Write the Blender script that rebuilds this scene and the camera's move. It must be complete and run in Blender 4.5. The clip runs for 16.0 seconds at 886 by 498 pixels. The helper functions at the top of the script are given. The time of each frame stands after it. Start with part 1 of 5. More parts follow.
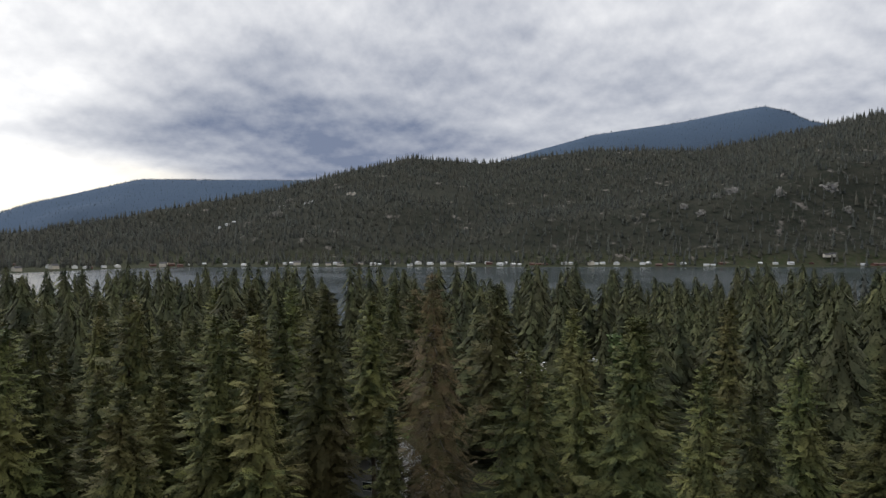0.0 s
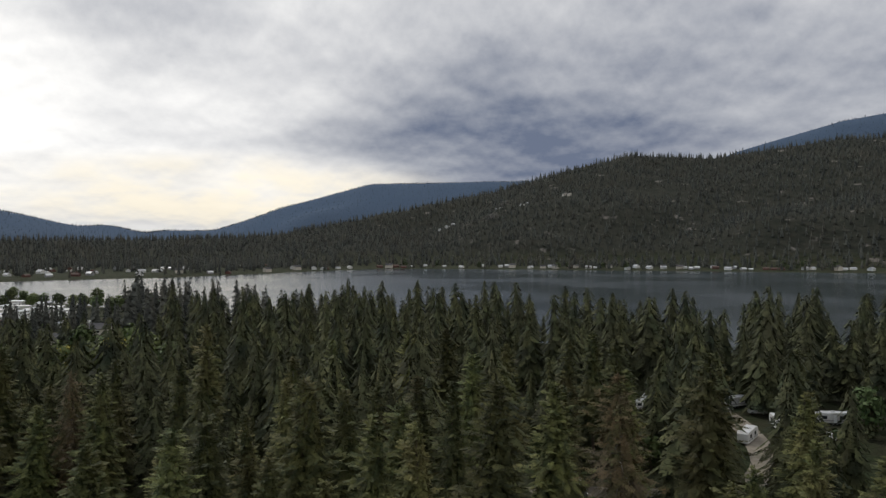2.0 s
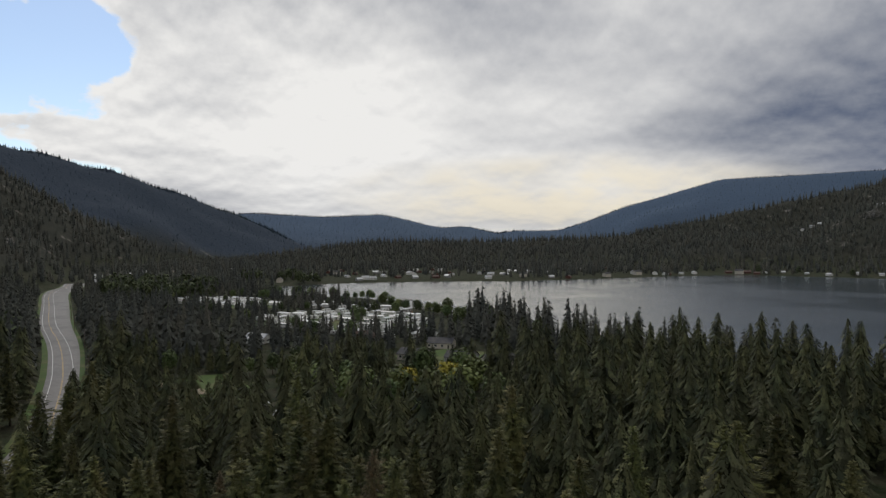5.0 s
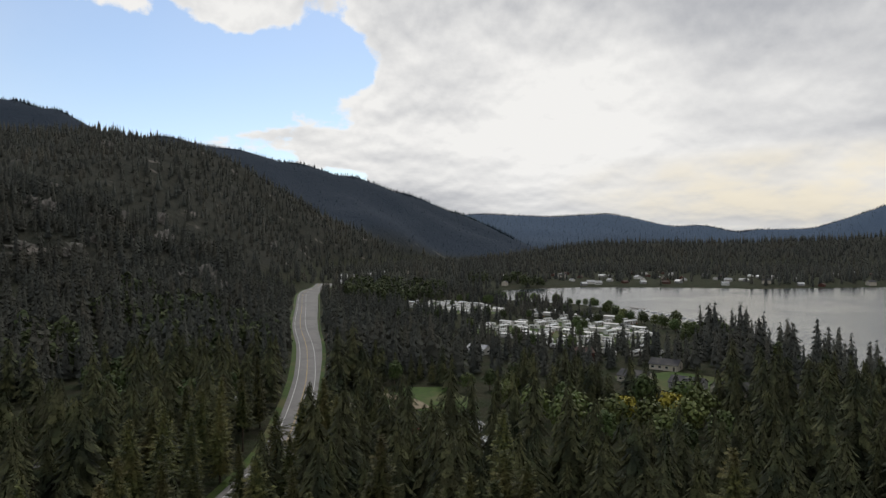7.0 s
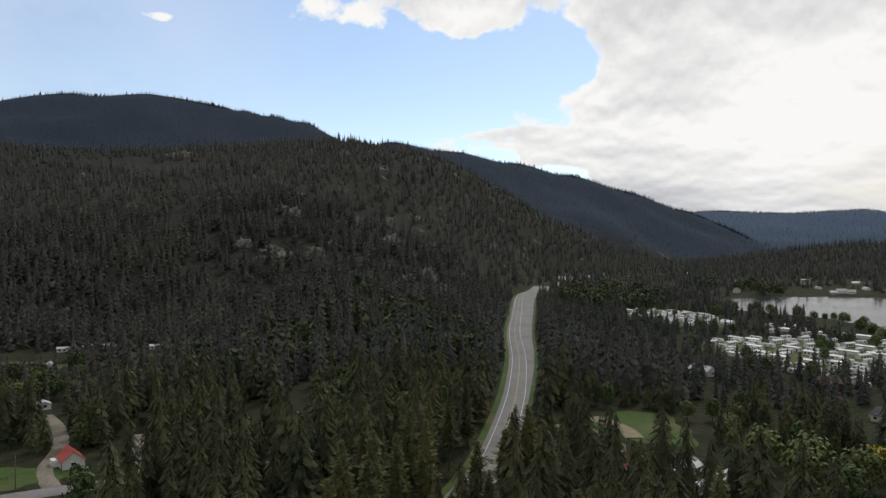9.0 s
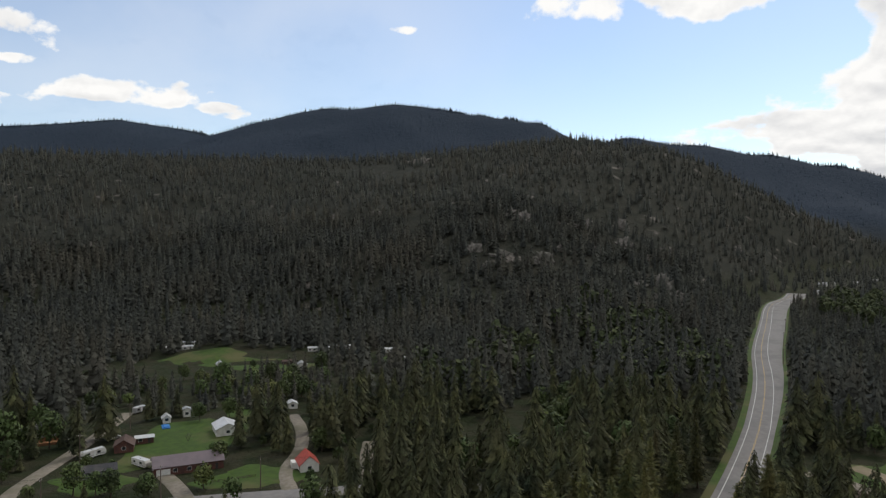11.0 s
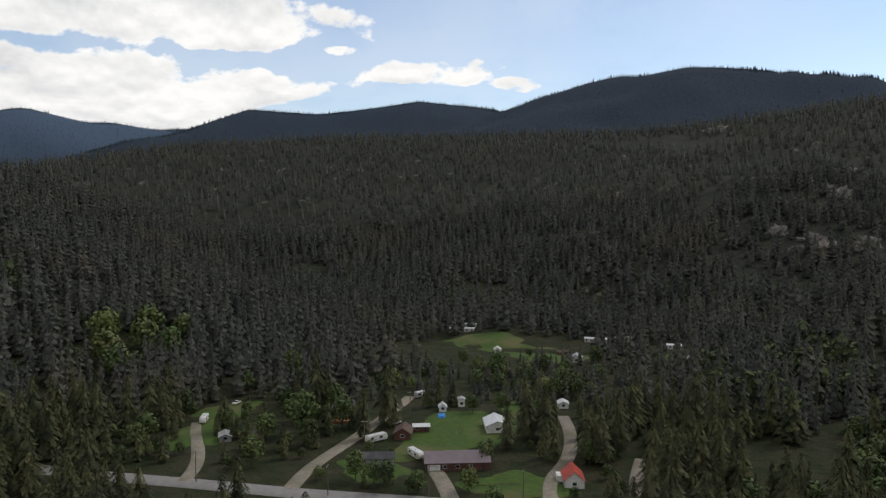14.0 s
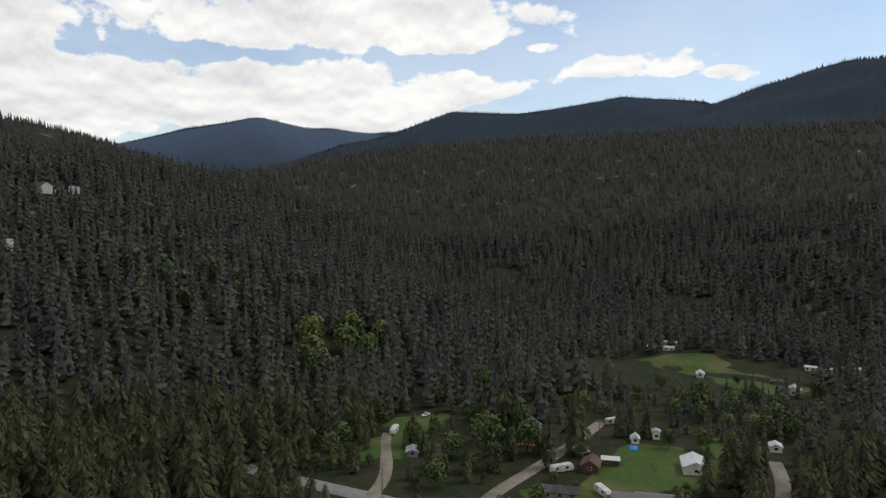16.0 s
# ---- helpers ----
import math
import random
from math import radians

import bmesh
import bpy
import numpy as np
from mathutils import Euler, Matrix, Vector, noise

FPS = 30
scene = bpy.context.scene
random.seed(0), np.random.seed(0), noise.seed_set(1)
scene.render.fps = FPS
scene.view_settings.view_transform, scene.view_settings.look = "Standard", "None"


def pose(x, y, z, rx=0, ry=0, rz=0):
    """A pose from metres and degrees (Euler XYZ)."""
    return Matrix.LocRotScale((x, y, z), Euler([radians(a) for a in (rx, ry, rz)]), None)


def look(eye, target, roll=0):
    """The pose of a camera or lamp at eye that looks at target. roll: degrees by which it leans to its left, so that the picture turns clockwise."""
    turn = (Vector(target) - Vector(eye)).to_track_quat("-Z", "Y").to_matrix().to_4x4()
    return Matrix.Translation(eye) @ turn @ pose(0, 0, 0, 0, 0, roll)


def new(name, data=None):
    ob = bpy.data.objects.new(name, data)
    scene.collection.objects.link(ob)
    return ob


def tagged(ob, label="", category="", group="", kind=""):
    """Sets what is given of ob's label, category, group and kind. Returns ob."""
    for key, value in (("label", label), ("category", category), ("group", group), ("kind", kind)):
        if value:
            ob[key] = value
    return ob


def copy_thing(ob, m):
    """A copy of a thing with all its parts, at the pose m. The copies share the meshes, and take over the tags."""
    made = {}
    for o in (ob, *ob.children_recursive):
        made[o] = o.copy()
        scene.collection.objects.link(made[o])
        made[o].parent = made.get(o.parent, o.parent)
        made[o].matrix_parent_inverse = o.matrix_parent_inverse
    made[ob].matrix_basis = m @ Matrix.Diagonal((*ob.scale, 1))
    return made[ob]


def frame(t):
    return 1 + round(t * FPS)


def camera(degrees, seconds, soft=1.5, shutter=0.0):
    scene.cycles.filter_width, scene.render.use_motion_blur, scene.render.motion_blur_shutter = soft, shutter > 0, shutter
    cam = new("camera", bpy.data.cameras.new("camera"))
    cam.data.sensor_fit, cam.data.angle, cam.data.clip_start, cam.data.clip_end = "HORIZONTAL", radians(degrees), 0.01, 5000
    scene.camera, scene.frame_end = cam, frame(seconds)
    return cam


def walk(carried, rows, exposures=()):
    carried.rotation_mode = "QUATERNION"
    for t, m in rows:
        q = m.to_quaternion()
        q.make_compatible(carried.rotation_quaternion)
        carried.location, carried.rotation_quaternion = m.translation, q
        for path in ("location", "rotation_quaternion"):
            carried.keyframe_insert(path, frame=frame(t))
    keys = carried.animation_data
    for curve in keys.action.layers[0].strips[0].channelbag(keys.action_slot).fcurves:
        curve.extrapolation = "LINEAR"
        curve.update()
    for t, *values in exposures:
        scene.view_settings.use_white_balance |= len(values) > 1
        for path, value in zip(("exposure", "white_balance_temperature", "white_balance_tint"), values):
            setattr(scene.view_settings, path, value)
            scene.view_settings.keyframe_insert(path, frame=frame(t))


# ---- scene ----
cam = camera(64.37, 16.0, soft=1.3)
# seconds, place, heading (to the left of north), pitch, roll
PATH = [
    (0.0, 0.02, -0.2, 34.68, 0.0, -0.12, -0.09), (0.5, 0.85, 2.18, 36.7, 4.42, -0.12, -0.08),
    (1.0, 1.61, 4.57, 38.75, 8.8, -0.14, -0.08), (1.5, 2.24, 6.91, 40.86, 13.15, -0.16, -0.07),
    (2.0, 2.72, 9.12, 42.98, 17.5, -0.2, -0.08), (2.5, 3.07, 11.18, 45.11, 21.89, -0.22, -0.06),
    (3.0, 3.37, 13.13, 47.23, 26.29, -0.24, -0.07), (3.5, 3.74, 14.99, 49.25, 31.01, -0.26, -0.05),
    (4.0, 4.13, 16.82, 51.23, 35.83, -0.31, -0.05), (5.25, 4.95, 21.0, 56.8, 47.4, -0.36, -0.05), (6.5, 4.75, 24.75, 62.19, 58.94, -0.41, -0.05),
    (7.0, 4.24, 26.24, 64.15, 63.3, -0.48, -0.03), (7.5, 3.43, 27.83, 66.12, 67.68, -0.52, -0.02),
    (8.0, 2.48, 29.36, 68.11, 72.14, -0.57, -0.01), (8.5, 1.38, 30.8, 70.1, 76.64, -0.65, 0.06),
    (9.0, 0.15, 32.16, 72.08, 81.09, -0.69, 0.09), (10.25, -4.9, 36.0, 76.9, 92.7, -0.85, 0.0), (11.5, -11.27, 38.68, 81.57, 104.54, -1.05, -0.13),
    (12.0, -13.98, 38.98, 83.43, 108.44, -1.43, -0.11), (12.5, -16.67, 39.08, 85.25, 112.16, -1.81, -0.12),
    (13.0, -19.35, 38.97, 87.11, 115.88, -2.2, -0.15), (13.5, -22.0, 38.71, 89.02, 119.54, -2.69, -0.17),
    (14.0, -24.59, 38.33, 91.02, 123.06, -3.26, -0.2), (14.5, -27.12, 37.79, 93.09, 126.54, -3.34, -0.2),
    (15.0, -29.59, 37.06, 95.23, 130.0, -3.39, -0.2), (15.5, -32.02, 36.18, 97.43, 134.01, -3.41, -0.16),
    (16.0, -34.42, 35.22, 99.64, 139.15, -3.43, -0.18)]


def aimed(x, y, z, heading, pitch, roll):
    h, p = radians(heading), radians(pitch)
    ahead = Vector((-math.sin(h) * math.cos(p), math.cos(h) * math.cos(p), math.sin(p)))
    return look((x, y, z), Vector((x, y, z)) + ahead * 100, roll)


EXPOSURES = [(0.0, 0.47), (1.0, 0.32), (1.5, 0.18), (2.5, -0.02), (3.5, -0.2), (4.2, -0.25), (6.3, -0.2), (8.0, -0.12), (12.0, 0.0), (16.0, 0.0)]
walk(cam, [(r[0], aimed(*r[1:])) for r in PATH], EXPOSURES)

# ---- light ----
SUN_HEADING, SUN_HEIGHT = 62.0, 48.0


def toward(heading, height):
    h, e = radians(heading), radians(height)
    return Vector((-math.sin(h) * math.cos(e), math.cos(h) * math.cos(e), math.sin(e)))


world = bpy.data.worlds.new("world")
scene.world = world
world.use_nodes = True


class Nodes:
    """Short hand for node trees."""

    def __init__(self, tree):
        self.tree = tree
        tree.nodes.clear()

    def add(self, kind, sets=None, **inputs):
        n = self.tree.nodes.new(kind)
        sets = sets or {}
        if "operation" in sets:
            n.operation = sets["operation"]
        if "use_clamp" in sets:
            n.use_clamp = sets["use_clamp"]
        if "interpolation_type" in sets:
            n.interpolation_type = sets["interpolation_type"]
        if "data_type" in sets:
            n.data_type = sets["data_type"]
        for k, v in inputs.items():
            s = n.inputs[int(k[1:])] if k[0] == "i" and k[1:].isdigit() else n.inputs[k.replace("_", " ")]
            if isinstance(v, bpy.types.NodeSocket):
                self.tree.links.new(v, s)
            else:
                s.default_value = v
        return n

    def math(self, op, a, b=0.0, c=0.0, clamp=False):
        return self.add("ShaderNodeMath", {"operation": op, "use_clamp": clamp}, i0=a, i1=b, i2=c).outputs[0]

    def ramp(self, v, lo, hi, a=0.0, b=1.0):
        return self.add("ShaderNodeMapRange", {"interpolation_type": "SMOOTHSTEP"}, i0=v, i1=lo, i2=hi, i3=a, i4=b).outputs[0]

    def mix(self, f, a, b):
        n = self.add("ShaderNodeMix", {"data_type": "RGBA"})
        for s, v in ((n.inputs[0], f), (n.inputs[6], a), (n.inputs[7], b)):
            if isinstance(v, bpy.types.NodeSocket):
                self.tree.links.new(v, s)
            else:
                s.default_value = v if isinstance(v, float) else (*v[:3], 1.0)
        return n.outputs[2]

    def noise(self, vec, scale, detail=4.0, rough=0.55, warp=0.0):
        n = self.add("ShaderNodeTexNoise", None, Scale=scale, Detail=detail, Roughness=rough, Distortion=warp)
        if vec is not None:
            self.tree.links.new(vec, n.inputs["Vector"])
        return n.outputs[0]


def build_sky():
    g = Nodes(world.node_tree)
    sky = g.add("ShaderNodeTexSky")
    sky.sky_type, sky.sun_disc = "NISHITA", False
    sky.sun_elevation, sky.sun_rotation = radians(SUN_HEIGHT), radians(-SUN_HEADING)
    sky.altitude, sky.air_density, sky.dust_density, sky.ozone_density = 400.0, 1.0, 0.6, 1.5
    d = g.add("ShaderNodeTexCoord").outputs["Generated"]
    sep = g.add("ShaderNodeSeparateXYZ", None, i0=d)
    x, y, z = sep.outputs
    heading = g.math("MULTIPLY", g.math("ARCTAN2", g.math("MULTIPLY", x, -1.0), y), 57.2958)
    height = g.math("MULTIPLY", g.math("ARCSINE", z), 57.2958)
    raised = g.math("MULTIPLY", g.math("LOGARITHM", g.math("ADD", g.math("MAXIMUM", height, 0.0), 5.0), math.e), 4.0)

    def sheet(shift, lift):
        """The plane in which the clouds lie, flatter towards the horizon."""
        return g.add("ShaderNodeCombineXYZ", None, i0=g.math("MULTIPLY", heading, 0.16), i1=g.math("ADD", raised, lift), i2=shift).outputs[0]

    def patches(rows):
        """Sum of soft oval patches: heading, height, half width, half height, weight."""
        total = 0.0
        for h, e, w, t, k in rows:
            du = g.math("MULTIPLY", g.math("SUBTRACT", heading, h), 1.0 / w)
            dv = g.math("MULTIPLY", g.math("SUBTRACT", height, e), 1.0 / t)
            r2 = g.math("ADD", g.math("MULTIPLY", du, du), g.math("MULTIPLY", dv, dv))
            total = g.math("ADD", total, g.ramp(r2, 0.0, 2.6, k, 0.0))
        return total

    puff = g.noise(sheet(0.0, 0.0), 1.15, 9.0, 0.53)
    above = g.noise(sheet(0.0, 0.15), 1.15, 7.0, 0.5)
    broad = g.noise(sheet(7.0, 0.0), 0.42, 5.0, 0.5)
    # the cover: closed over the lake, open over the western hills, broken cumulus to the south-west
    cover = g.ramp(heading, 65.0, 72.0, 0.75, -0.36)
    cover = g.math("ADD", cover, g.ramp(height, 19.0, 30.0, 0.0, 0.4))
    cover = g.math("ADD", cover, patches([(81.5, 18.9, 10.5, 2.4, 0.72), (76.0, 7.4, 8.0, 1.3, 0.5), (70.0, 9.0, 5.0, 3.0, 0.4), (102.8, 16.4, 1.9, 0.4, 0.52),
                                          (146.0, 14.6, 14.0, 2.4, 0.8), (150.0, 9.6, 16.0, 1.5, 0.72), (154.0, 6.8, 22.0, 1.9, 0.6), (174.0, 13.0, 9.0, 6.0, 0.7),
                                          (122.5, 10.9, 5.6, 1.0, 0.56), (117.0, 9.7, 1.9, 0.55, 0.52), (131.0, 12.3, 1.8, 0.4, 0.4), (200.0, 14.0, 20.0, 16.0, 0.6)]))
    amount = g.math("ADD", cover, g.math("MULTIPLY", g.math("SUBTRACT", puff, 0.5), 1.7))
    mask = g.math("MAXIMUM", g.ramp(amount, 0.0, 0.16), g.math("MULTIPLY", g.ramp(heading, 84.0, 112.0, 0.05, 0.3), g.ramp(broad, 0.35, 0.65, 0.6, 1.1)))
    # thick cloud is grey below, thin and sunward cloud is white
    relief = g.math("MULTIPLY", g.math("SUBTRACT", puff, above), g.ramp(heading, 35.0, 75.0, 0.7, 1.3))
    light = patches([(11.0, 8.0, 15.0, 3.0, -0.22), (-6.0, 12.0, 32.0, 8.0, -0.27), (60.0, 12.0, 12.0, 6.0, 0.2), (28.0, 4.6, 6.0, 2.4, 0.24), (46.0, 7.5, 13.0, 5.5, 0.17),
                     (50.0, 17.5, 9.0, 2.6, -0.16), (27.0, 16.0, 7.0, 4.0, 0.12), (33.0, 12.0, 5.0, 2.4, 0.1), (8.0, 10.5, 15.0, 5.0, -0.12), (52.0, 10.0, 14.0, 7.0, 0.1)])
    light = g.math("ADD", light, g.ramp(heading, 60.0, 78.0, 0.0, 0.26))
    grey = g.math("ADD", g.math("ADD", 0.60, light), g.math("ADD", relief, g.math("MULTIPLY", g.math("SUBTRACT", broad, 0.5), 0.6)))
    grey = g.math("ADD", grey, g.ramp(amount, 0.0, 0.22, 0.22, 0.0), clamp=True)
    tone = g.mix(grey, (0.14, 0.17, 0.245), (1.0, 0.99, 0.97))
    veil = patches([(35.0, 4.0, 13.0, 2.4, 1.0)])
    tone = g.mix(g.math("MULTIPLY", veil, g.ramp(puff, 0.36, 0.62, 0.2, 0.75)), tone, (1.0, 0.90, 0.70))
    blue = g.add("ShaderNodeBackground", None, Color=sky.outputs[0], Strength=0.14).outputs[0]
    cloud = g.add("ShaderNodeBackground", None, Color=tone, Strength=1.0).outputs[0]
    out = g.add("ShaderNodeMixShader", None, i0=mask, i1=blue, i2=cloud).outputs[0]
    g.add("ShaderNodeOutputWorld", None, Surface=out)


build_sky()
lamp = bpy.data.lights.new("sun", "SUN")
lamp.energy, lamp.angle, lamp.color = 1.3, radians(12), (1.0, 0.95, 0.87)
sun = new("sun", lamp)
sun.matrix_world = look(toward(SUN_HEADING, SUN_HEIGHT) * 200, (0, 0, 0))

# ---- materials ----


def material(name, colour, colour2=None, scale=1.0, rough=0.8, metal=0.0, bump=0.0, bump_scale=None, stain=None, stain_scale=0.1,
             random_by="", lift=0.0, spec=0.3, holes=0.0, share=0.5):
    """A surface with a fine grain between two colours and larger stains. random_by: 'object' or 'island' varies the brightness by lift.
    holes: gaps between needles or leaves, by their scale; share: how much of the surface is open."""
    m = bpy.data.materials.new(name)
    m.use_nodes = True
    g = Nodes(m.node_tree)
    pos = g.add("ShaderNodeNewGeometry")
    p = pos.outputs["Position"]
    colour2 = colour2 or [c * 0.75 for c in colour]
    grain = g.noise(p, scale, 5.0)
    c = g.mix(g.ramp(grain, 0.32, 0.68), colour, colour2)
    if stain:
        c = g.mix(g.ramp(g.noise(p, stain_scale, 4.0), 0.45, 0.68), c, stain)
    if random_by:
        r = g.add("ShaderNodeObjectInfo").outputs["Random"] if random_by == "object" else pos.outputs["Random Per Island"]
        hsv = g.add("ShaderNodeHueSaturation", None, Color=c, Value=g.ramp(r, 0.0, 1.0, 1 - lift, 1 + lift),
                    Hue=g.math("ADD", 0.485, g.math("MULTIPLY", g.math("FRACT", g.math("MULTIPLY", r, 7.3)), 0.03)))
        c = hsv.outputs[0]
    b = g.add("ShaderNodeBsdfPrincipled", None, Base_Color=c, Roughness=rough, Metallic=metal)
    b.inputs["Specular IOR Level"].default_value = spec
    if bump:
        n = g.add("ShaderNodeBump", None, Strength=bump, Distance=0.05, Height=g.noise(p, bump_scale or scale * 2, 5.0))
        m.node_tree.links.new(n.outputs[0], b.inputs["Normal"])
    surface = b.outputs[0]
    if holes:
        gap = g.ramp(g.noise(p, holes, 3.0, 0.6), 0.5 + (share - 0.5) * 0.34 - 0.015, 0.5 + (share - 0.5) * 0.34 + 0.015)
        surface = g.add("ShaderNodeMixShader", None, i0=gap, i1=g.add("ShaderNodeBsdfTransparent").outputs[0], i2=surface).outputs[0]
    g.add("ShaderNodeOutputMaterial", None, Surface=surface)
    return m


NEEDLES = material("needles", (0.112, 0.115, 0.036), (0.036, 0.047, 0.017), 0.9, 0.7, stain=(0.104, 0.094, 0.033), stain_scale=0.12, random_by="object", lift=0.38, spec=0.2, holes=6.0, share=0.42)
NEEDLES_DRY = material("dry_needles", (0.13, 0.092, 0.05), (0.075, 0.07, 0.03), 0.9, 0.85, stain=(0.12, 0.10, 0.07), stain_scale=0.3, spec=0.1, holes=8.0, share=0.55)
# far copy of the needles; bluish grey of shaded woods put into its colour
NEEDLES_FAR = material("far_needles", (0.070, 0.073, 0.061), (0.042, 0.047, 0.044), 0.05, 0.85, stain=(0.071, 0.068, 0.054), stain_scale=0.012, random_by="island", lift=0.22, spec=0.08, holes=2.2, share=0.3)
NEEDLES_WOOD = material("wood_needles", (0.080, 0.083, 0.036), (0.022, 0.029, 0.016), 0.16, 0.75, stain=(0.058, 0.060, 0.030), stain_scale=0.05, random_by="island", lift=0.42, spec=0.12, holes=2.8, share=0.36)
# the blue of distant haze is painted into this needle colour
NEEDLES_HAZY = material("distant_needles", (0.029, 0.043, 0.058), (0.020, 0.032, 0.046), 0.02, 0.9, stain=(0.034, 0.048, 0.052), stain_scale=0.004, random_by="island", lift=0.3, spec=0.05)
LEAVES = material("leaves", (0.068, 0.096, 0.030), (0.040, 0.062, 0.021), 0.7, 0.65, stain=(0.078, 0.100, 0.036), stain_scale=0.15, random_by="object", lift=0.35, spec=0.2)
BARK = material("bark", (0.10, 0.075, 0.055), (0.05, 0.04, 0.03), 3.0, 0.9, bump=0.6)
ASPHALT = material("asphalt", (0.215, 0.205, 0.195), (0.175, 0.168, 0.162), 0.4, 0.85, stain=(0.15, 0.145, 0.14), stain_scale=0.05, bump=0.2, bump_scale=8)
GRAVEL = material("gravel", (0.24, 0.21, 0.17), (0.17, 0.15, 0.12), 0.8, 0.95, stain=(0.14, 0.13, 0.09), stain_scale=0.08, bump=0.4)
GRASS = material("grass", (0.047, 0.086, 0.010), (0.033, 0.062, 0.009), 0.35, 0.9, stain=(0.088, 0.088, 0.032), stain_scale=0.045, bump=0.5)

# ---- the land ----
LAKE_LEVEL = -4.0
SHORE = np.array([(4600, 1500), (2400, 1330), (753, 1340), (239, 1400), (-320, 1425), (-570, 1400), (-640, 1200), (-690, 1014), (-723, 906), (-800, 830),
                  (-880, 690), (-870, 560), (-795, 490), (-722, 468), (-640, 502), (-552, 508), (-490, 467), (-407, 447), (-330, 430), (-290, 390),
                  (-100, 350), (80, 335), (400, 300), (1200, 260), (4600, 200)], float)
# crests of the hills, east round to south-west: (points along the crest), reach of the slope in heights, steepness
HILLS = {
    "lake_hill": ([(-1230, 1950, 38), (-1060, 2260, 119), (-640, 2620, 233), (-120, 2750, 375), (170, 2740, 350), (570, 2690, 394), (950, 2580, 379), (1280, 2430, 429), (1460, 2330, 467), (2200, 2400, 480)], 3.0, 1.0),
    "peak_east": ([(400, 4280, 570), (900, 4200, 698), (1360, 4080, 749), (1780, 3910, 810), (1980, 3700, 680), (2220, 3560, 584), (3300, 3200, 600)], 2.0, 1.1),
    "far_north": ([(-2700, 3860, 162), (-2320, 4100, 318), (-1850, 4330, 462), (-1500, 4470, 469), (-980, 4610, 478), (-460, 4590, 436)], 2.6, 1.2),
    "valley_hills": ([(-4260, 1450, 163), (-4090, 2340, 253), (-3810, 2770, 231), (-3610, 3030, 249), (-3400, 3270, 153), (-3220, 3450, 171), (-3060, 3590, 122), (-2910, 3830, 143), (-2670, 4000, 144)], 4.5, 1.2),
    "town_hill": ([(-1900, 1600, 46), (-1570, 1950, 53), (-1350, 2110, 61), (-1070, 2270, 101)], 9.0, 1.2),
    "west_mountain": ([(-2600, 30, 407), (-2690, 290, 431), (-2710, 710, 368), (-2710, 1060, 300), (-2650, 1420, 182), (-2590, 1550, 96), (-2450, 1570, 38)], 2.1, 1.1),
    "rocky_hill": ([(-1120, 300, 12), (-1320, 290, 75), (-1540, 240, 147), (-1690, 170, 230), (-1800, 50, 303), (-1820, 20, 311), (-1800, -210, 283), (-1740, -480, 261), (-1650, -930, 267), (-1500, -1170, 267), (-1180, -1480, 238), (-950, -1510, 196)], 4.4, 1.0),
    "back_mountain": ([(-2790, -10, 440), (-2810, -70, 515), (-2970, -400, 596), (-2930, -690, 632), (-2900, -1090, 612), (-2840, -1270, 566), (-2740, -1450, 498)], 2.1, 1.1),
    "south_mountain": ([(-1730, -2910, 330), (-2120, -2770, 442), (-2360, -2580, 549), (-2600, -2350, 532), (-2900, -1970, 600), (-3100, -1660, 561), (-3030, -1350, 478)], 2.4, 1.1),
    "far_south": ([(-1210, -4200, 438), (-1610, -4070, 549), (-1960, -3920, 621), (-2400, -3800, 573), (-2780, -3660, 566), (-3090, -3400, 515)], 2.1, 1.1),
    "near_spur": ([(200, -700, 160), (-160, -760, 138), (-240, -790, 131), (-320, -800, 122), (-410, -810, 112), (-480, -860, 98)], 3.2, 1.0),
    "spur_back": ([(600, -2200, 380), (-270, -2250, 352), (-510, -2420, 340), (-770, -2560, 299)], 3.4, 1.1),
}
RAISED = ("back_mountain", "south_mountain", "far_south", "west_mountain", "peak_east")
HIGHWAY = [(-130, 30), (-200, 75), (-250, 94), (-318, 117), (-420, 148), (-532, 175), (-700, 225), (-830, 262), (-915, 290), (-990, 330), (-1080, 360)]

VALLEY_LINE = [(600, -260), (-130, 30)] + HIGHWAY[1:] + [(-1500, 520), (-2600, 1500)]


def along(points, x, y):
    """For arrays x, y: distance to a polyline and the share of the way along its nearest stretch, with its index."""
    best = np.full(x.shape, 1e9)
    idx = np.zeros(x.shape, int)
    part_of = np.zeros(x.shape)
    p = np.array(points, float)
    for i in range(len(p) - 1):
        ax, ay = p[i, 0], p[i, 1]
        dx, dy = p[i + 1, 0] - ax, p[i + 1, 1] - ay
        s = np.clip(((x - ax) * dx + (y - ay) * dy) / (dx * dx + dy * dy), 0, 1)
        d = np.hypot(x - ax - s * dx, y - ay - s * dy)
        m = d < best
        best[m], idx[m], part_of[m] = d[m], i, s[m]
    return best, idx, part_of


def in_lake(x, y):
    """Signed distance to the shore: negative in the water."""
    inside = np.zeros(x.shape, bool)
    n = len(SHORE)
    for i in range(n):
        (x1, y1), (x2, y2) = SHORE[i], SHORE[(i + 1) % n]
        if y1 != y2:
            inside ^= ((y1 > y) != (y2 > y)) & (x < (x2 - x1) * (y - y1) / (y2 - y1) + x1)
    d = along(np.vstack([SHORE, SHORE[:1]]), x, y)[0]
    d = d + 9 * wave(x, y, 60, 5)
    return np.where(inside, -d, d)


